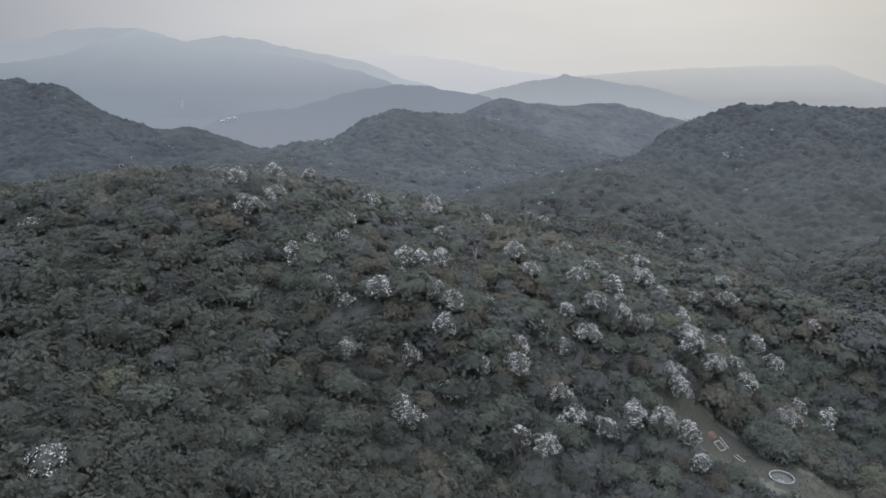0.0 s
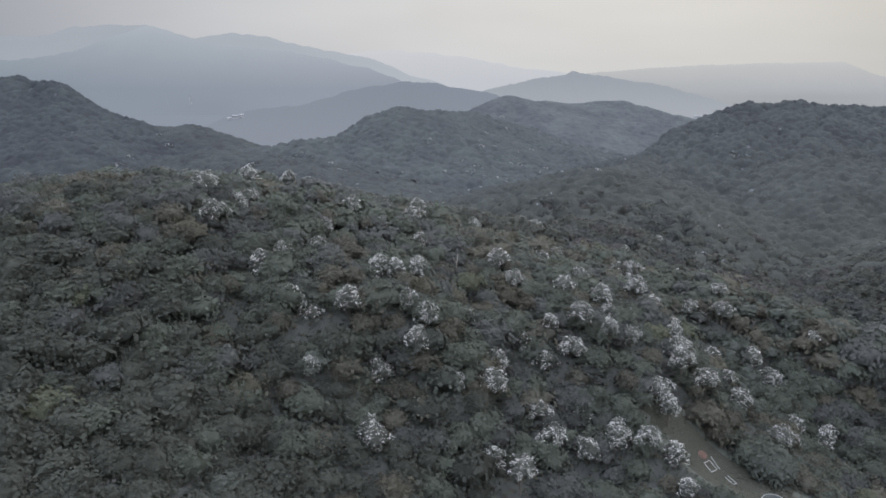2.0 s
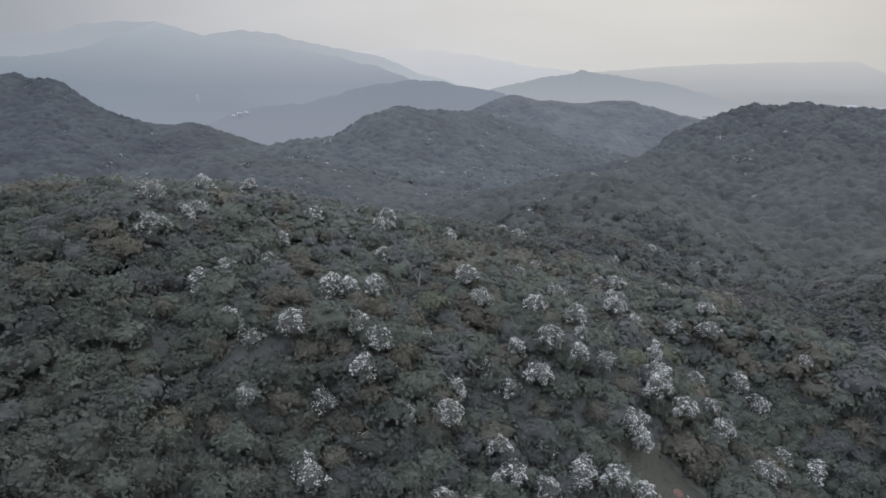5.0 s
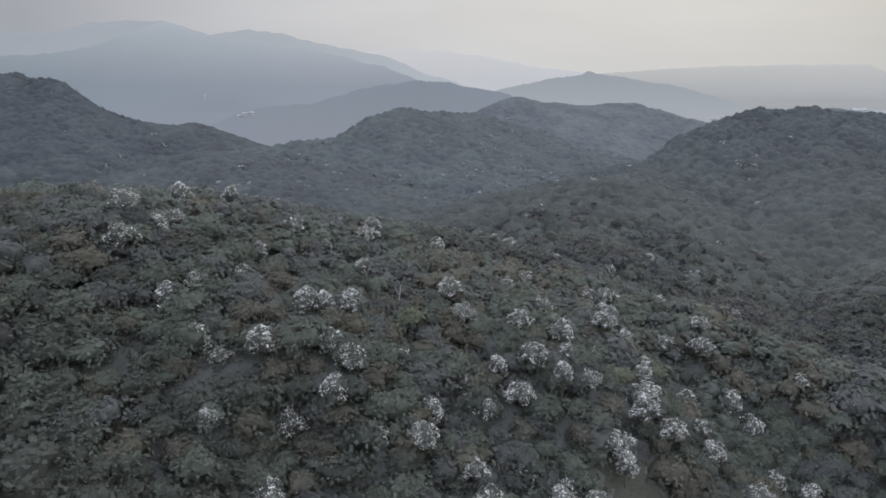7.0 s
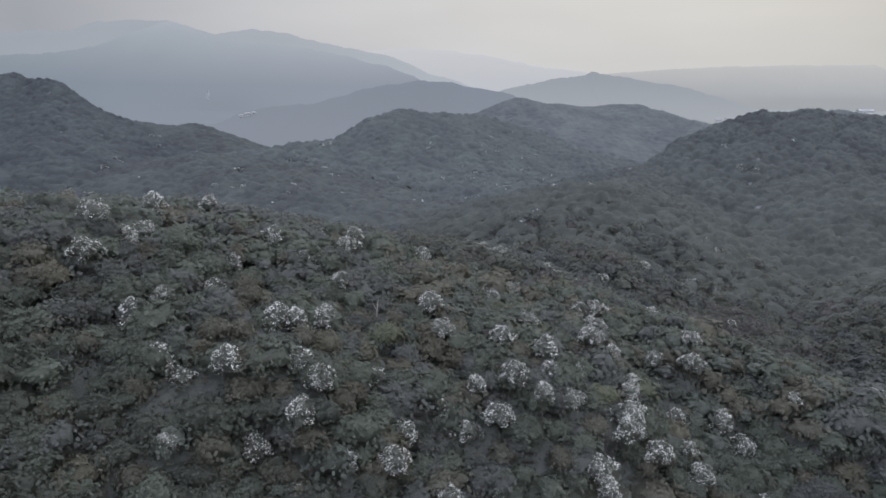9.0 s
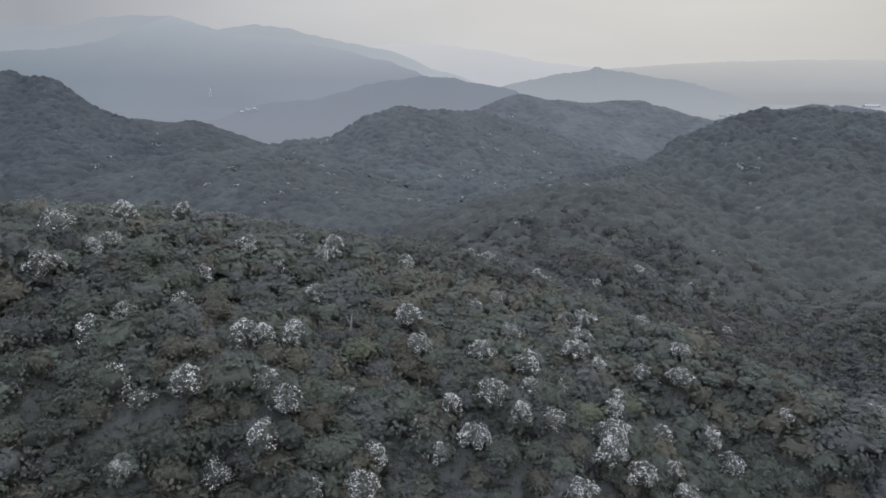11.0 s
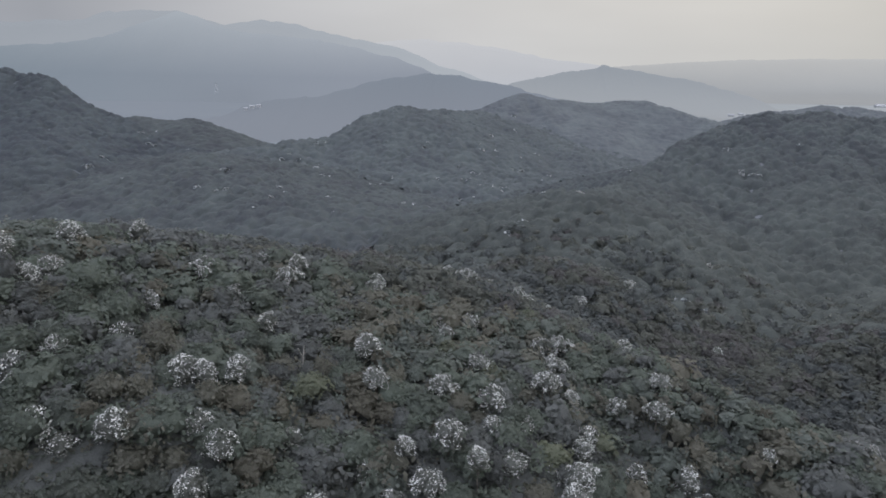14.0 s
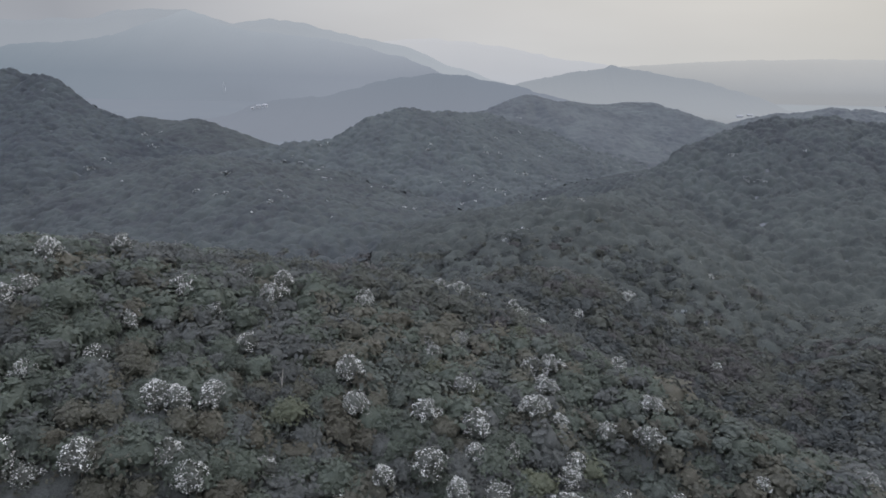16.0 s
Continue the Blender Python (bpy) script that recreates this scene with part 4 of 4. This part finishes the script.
MIDDLE_BLOOM = [(-24, 709), (-13, 707), (-5, 721), (2, 702), (7, 661), (-63, 584), (37, 851), (27, 850), (49, 839), (43, 800), (64, 835), (74, 824), (78, 835), (0, 841), (-56, 837), (-59, 807), (-65, 786), (-72, 788), (-22, 942), (-24, 930), (45, 974), (49, 959), (68, 975), (61, 1050), (97, 1135), (90, 928), (102, 932), (100, 557), (83, 503), (23, 895), (40, 882), (29, 791), (47, 875), (-79, 624), (73, 489), (103, 979), (5, 1083), (102, 1282)]
EAST_BLOOM = [(126, 1024), (126, 914), (139, 939), (248, 1069), (223, 859), (215, 810), (293, 663), (284, 671), (288, 724), (350, 721), (111, 469), (208, 605), (169, 422), (178, 415), (180, 411), (218, 402)]
HILL_FLOWER_MESHES = []
for form in ((9, 3.6, 4.4, 1.6, 30, 2.0), (8, 3.0, 4.8, 1.5, 26, 1.8)):
    fv, ft, fl = crown_mesh(hill_rng, *form, 0, 0, 0.0, 0.12, 1.3)
    bv, bt = blossoms(hill_rng, fl, 120, 0.6, 0.85)
    HILL_FLOWER_MESHES.append((tinted(mesh_from("crown", fv, ft, [MIDDLE_LEAF], smooth=True), 0.5), mesh_from("blossom", bv, bt, [HAZED_BLOSSOM])))
for bloom in (WEST_BLOOM, MIDDLE_BLOOM, EAST_BLOOM):
    for x, y in bloom:
        crown, white = HILL_FLOWER_MESHES[int(hill_rng.integers(2))]
        tree("tung_tree", "tung tree with sparse white blossom on a hazy hillside", "tree", "flowering tung trees on the far hills", x, y, float(hill_rng.uniform(2.8, 3.7)), crown, TRUNK_MESHES[0], float(hill_rng.uniform(0.8, 1.3)), float(hill_rng.uniform(0, 360)), white)

# The one fresh yellow-green tree on the slope, and a dead one behind it.
tree("broadleaf_tree", "bright yellow-green broadleaf tree in new leaf", "tree", "", 15.4, 216.8, 33.0 - float(soil(15.4, 216.8)), CROWN_MESHES[2][5], TRUNK_MESHES[1], 1.0, 40.0)


def dead_tree(x, y):
    """A bare pale stem with two stumps of limbs."""
    root = tagged(new("dead_tree"), "pale bare dead tree rising from the forest", "dead tree")
    root.matrix_basis = pose(x, y, float(soil(x, y)))
    for name, pts, radii in (("trunk", [(0, 0, -0.5), (0.2, 0, 3), (0.5, 0.1, 6), (0.9, 0.2, 9.2)], [0.28, 0.24, 0.18, 0.07]),
                             ("branch", [(0.45, 0.1, 5.6), (-0.4, 0.3, 7.2), (-0.9, 0.3, 8.4)], [0.12, 0.09, 0.04]), ("branch", [(0.6, 0.1, 6.6), (1.6, -0.2, 7.6)], [0.1, 0.04])):
        v, t = limb(pts, radii)
        ob = new(name, mesh_from(name, v, t, [DEAD_WOOD], smooth=True))
        ob.parent = root


DEAD_WOOD = mottled("dead_wood", (0.22, 0.21, 0.19), (0.36, 0.34, 0.31), 4.0)
dead_tree(11.0, 225.0)


# ---- the clearing ----
def ring(inner, outer, z0, z1, n=48):
    """A ring wall with softened edges, as a bmesh."""
    bm = bmesh.new()
    e = 0.04
    section = [(inner, z0), (inner, z1 - e), (inner + e, z1), (outer - e, z1), (outer, z1 - e), (outer, z0)]
    loops = []
    for k in range(n):
        a = 2 * math.pi * k / n
        loops.append([bm.verts.new((r * math.cos(a), r * math.sin(a), z)) for r, z in section])
    for p, q in zip(loops, loops[1:] + loops[:1]):
        for i in range(len(section)):
            j = (i + 1) % len(section)
            bm.faces.new((p[i], q[i], q[j], p[j]))
    bmesh.ops.recalc_face_normals(bm, faces=bm.faces)
    return bm


def disc(radius, z0, z1, n=48):
    bm = bmesh.new()
    bmesh.ops.create_cone(bm, cap_ends=True, segments=n, radius1=radius, radius2=radius, depth=z1 - z0, matrix=Matrix.Translation((0, 0, (z0 + z1) / 2)))
    return bm


def beam(length, width, height, x=0.0, y=0.0, turn=0.0, z0=-0.6):
    """A kerb of concrete with its arrises taken off, from below the soil up."""
    bm = bmesh.new()
    bmesh.ops.create_cube(bm, size=1, matrix=Matrix.Translation((x, y, (z0 + height) / 2)) @ Matrix.Rotation(radians(turn), 4, "Z") @ Matrix.Diagonal((length, width, height - z0, 1)))
    bmesh.ops.bevel(bm, geom=bm.edges[:], offset=0.03, segments=1, affect="EDGES")
    return bm


def lie(x, y, turn=0.0, size=2.0):
    """A pose on the soil, tipped with the slope."""
    gx, gy = (float(soil(x + size, y)) - float(soil(x - size, y))) / (2 * size), (float(soil(x, y + size)) - float(soil(x, y - size))) / (2 * size)
    up = Vector((-gx, -gy, 1)).normalized()
    return Matrix.Translation((x, y, float(soil(x, y)))) @ Vector((0, 0, 1)).rotation_difference(up).to_matrix().to_4x4() @ Matrix.Rotation(radians(turn), 4, "Z")


basin = tagged(new("round_basin"), "round concrete basin with a pale rim on the grass", "basin")
basin.matrix_basis = pose(99.8, 172.3, float(soil(99.8, 172.3)) + 0.45)
part("wall", ring(3.20, 3.40, -2.6, 0.42), OLD_CONCRETE, basin, "weathered grey basin wall")
part("rim", ring(3.20, 3.42, 0.42, 0.54), CONCRETE, basin, "pale concrete rim")
part("floor", disc(3.18, -2.6, -0.35), SILTED, basin, "dark stained basin floor")
silt = bmesh.new()
bmesh.ops.create_cone(silt, cap_ends=True, segments=24, radius1=1.5, radius2=0.9, depth=0.16, matrix=Matrix.Translation((-1.2, -1.2, -0.29)) @ Matrix.Diagonal((1.2, 0.9, 1, 1)))
part("silt", silt, OLD_CONCRETE, basin, "pale dried silt at the edge")
part("pipe", disc(0.16, -0.35, 0.35, 12), OLD_CONCRETE, basin, "short upright concrete pipe")


def kerb_plot(name, label, x, y, turn, sides):
    plot = tagged(new(name), label, "kerb", "concrete kerbs in the clearing")
    plot.matrix_basis = lie(x, y, turn, 1.5)
    for length, bx, by, bt in sides:
        part("kerb", beam(length, 0.24, 0.34, bx, by, bt), CONCRETE, plot)
    return plot


kerb_plot("kerb_frame", "square frame of low pale concrete kerbs on grass", 87.2, 187.0, 38.0, [(3.2, 0, 1.6, 0), (3.2, 0, -1.6, 0), (2.94, 1.6, 0, 90), (2.94, -1.6, 0, 90)])
kerb_plot("kerb_line", "single low pale concrete kerb beside a square plot", 89.4, 189.0, -60.0, [(4.4, 0, 0, 0)])
kerb_plot("kerb_corner", "angled pair of low pale concrete kerbs on grass", 92.2, 183.6, -60.0, [(3.4, 0, 0.75, 0), (3.0, -0.2, -0.75, 0), (1.24, 1.55, 0.0, 90)])

mound = bmesh.new()
bmesh.ops.create_icosphere(mound, subdivisions=3, radius=1.0, matrix=Matrix.Diagonal((2.0, 1.5, 0.55, 1)))
for v in mound.verts:
    v.co += v.normal * 0.16 * noise.noise(v.co * 1.6)
heap = tagged(new("clay_mound"), "low mound of bare reddish clay on the grass", "mound")
heap.matrix_basis = lie(85.7, 189.8, 30)
part("soil_heap", mound, RED_CLAY, heap)


# Rough grass over the strip.
gx, gy = near_rng.uniform(70, 127, 8000), near_rng.uniform(155, 202, 8000)
gap = off_clearing(gx, gy)
keep = (gap < 8.0) & (np.hypot(gx - 99.8, gy - 172.3) > 4.2)
gx, gy = gx[keep], gy[keep]
blades = sprays(near_rng, np.stack([gx, gy, soil(gx, gy) + 0.12], -1), np.tile((0.0, 0.0, 1.0), (len(gx), 1)), 0.42, 0.35)
tagged(new("grass", mesh_from("grass", *blades, [LEAVES[2]])), "rough dull grass on the cleared strip", "grass", kind="stuff")


# ---- houses far off in the valley ----
def house(x, y, z, width, deep, high, turn):
    root = tagged(new("house"), "pale rendered house far off in the hazy valley", "house", "distant pale houses")
    root.matrix_basis = pose(x, y, z, 0, 0, turn)
    walls = bmesh.new()
    bmesh.ops.create_cube(walls, size=1, matrix=Matrix.Translation((0, 0, high / 2 - 1.5)) @ Matrix.Diagonal((width, deep, high + 3, 1)))
    part("wall", walls, HAZED_WALL, root)
    roof = bmesh.new()
    w, d, h = width / 2 + 0.5, deep / 2 + 0.5, high
    low = [roof.verts.new(c) for c in ((-w, -d, h), (w, -d, h), (w, d, h), (-w, d, h))]
    top = [roof.verts.new(c) for c in ((-w, 0, h + deep * 0.3), (w, 0, h + deep * 0.3))]
    for f in ((low[0], low[1], top[1], top[0]), (low[2], low[3], top[0], top[1]), (low[1], low[2], top[1]), (low[3], low[0], top[0]), (low[3], low[2], low[1], low[0])):
        roof.faces.new(f)
    part("roof", roof, GREY_ROOF, root, "pale grey pitched roof")


# Greyed walls and roofs: haze over the distance is put into their colours.
HAZED_WALL = mottled("hazed_white_render", (0.30, 0.31, 0.32), (0.37, 0.38, 0.39), 0.3)
GREY_ROOF = mottled("pale_roof", (0.25, 0.26, 0.27), (0.32, 0.32, 0.33), 0.4)
for hx, hy, hz, hw, hd, hh, ht in [(-645, 2040, -45, 15, 9, 5, 12), (-627, 2046, -42, 12, 8, 4.5, 5), (-662, 2034, -50, 10, 8, 4, 20), (2140, 3830, -118, 84, 26, 9, 4),
                                   (953, 2555, -76, 18, 9, 5, 6), (917, 2547, -80, 22, 9, 5, -4)]:
    house(hx, hy, hz, hw, hd, hh, ht)


def pylon(x, y, z, high):
    """A lattice mast: four leaning legs, cross bracing and three arms."""
    root = tagged(new("pylon"), "pale steel lattice pylon on the hazy mountain flank", "pylon")
    root.matrix_basis = pose(x, y, z, 0, 0, 15)

    def bar(name, p, q, r):
        v, t = limb([p, q], [r, r], 4) if abs(p[2] - q[2]) > 0.5 else flat_bar(p, q, r)
        ob = new(name, mesh_from(name, v, t, [STEEL]))
        ob.parent = root

    foot, top = 0.11 * high, 0.02 * high
    corners = [(-1, -1), (1, -1), (1, 1), (-1, 1)]
    for a, b in corners:
        bar("leg", (a * foot, b * foot, -2.0), (a * top, b * top, high), 0.45)
    for k in range(4):
        (a, b), (c, d) = corners[k], corners[(k + 1) % 4]
        for f, g in ((0.05, 0.35), (0.35, 0.62), (0.62, 0.82)):
            wf, wg = foot + (top - foot) * f, foot + (top - foot) * g
            bar("brace", (a * wf, b * wf, f * high), (c * wg, d * wg, g * high), 0.22)
    for f, reach in ((0.70, 0.17), (0.82, 0.14), (0.94, 0.11)):
        bar("arm", (-reach * high, 0, f * high), (reach * high, 0, f * high), 0.4)


def flat_bar(p, q, r):
    """A level square bar between two points."""
    p, q = np.array(p, float), np.array(q, float)
    side = r * np.cross(unit(q - p), (0, 0, 1.0))
    up = np.array((0, 0, r))
    v = np.array([e + a * side + b * up for e in (p, q) for a, b in ((-1, -1), (1, -1), (1, 1), (-1, 1))])
    t = [(k, (k + 1) % 4, (k + 1) % 4 + 4) for k in range(4)] + [(k, (k + 1) % 4 + 4, k + 4) for k in range(4)] + [(0, 2, 1), (0, 3, 2), (4, 5, 6), (4, 6, 7)]
    return v, np.array(t)


STEEL = mottled("pale_steel", (0.40, 0.42, 0.44), (0.52, 0.54, 0.56), 0.8, 0.6)
pylon(-1251, 3266, -79, 50)
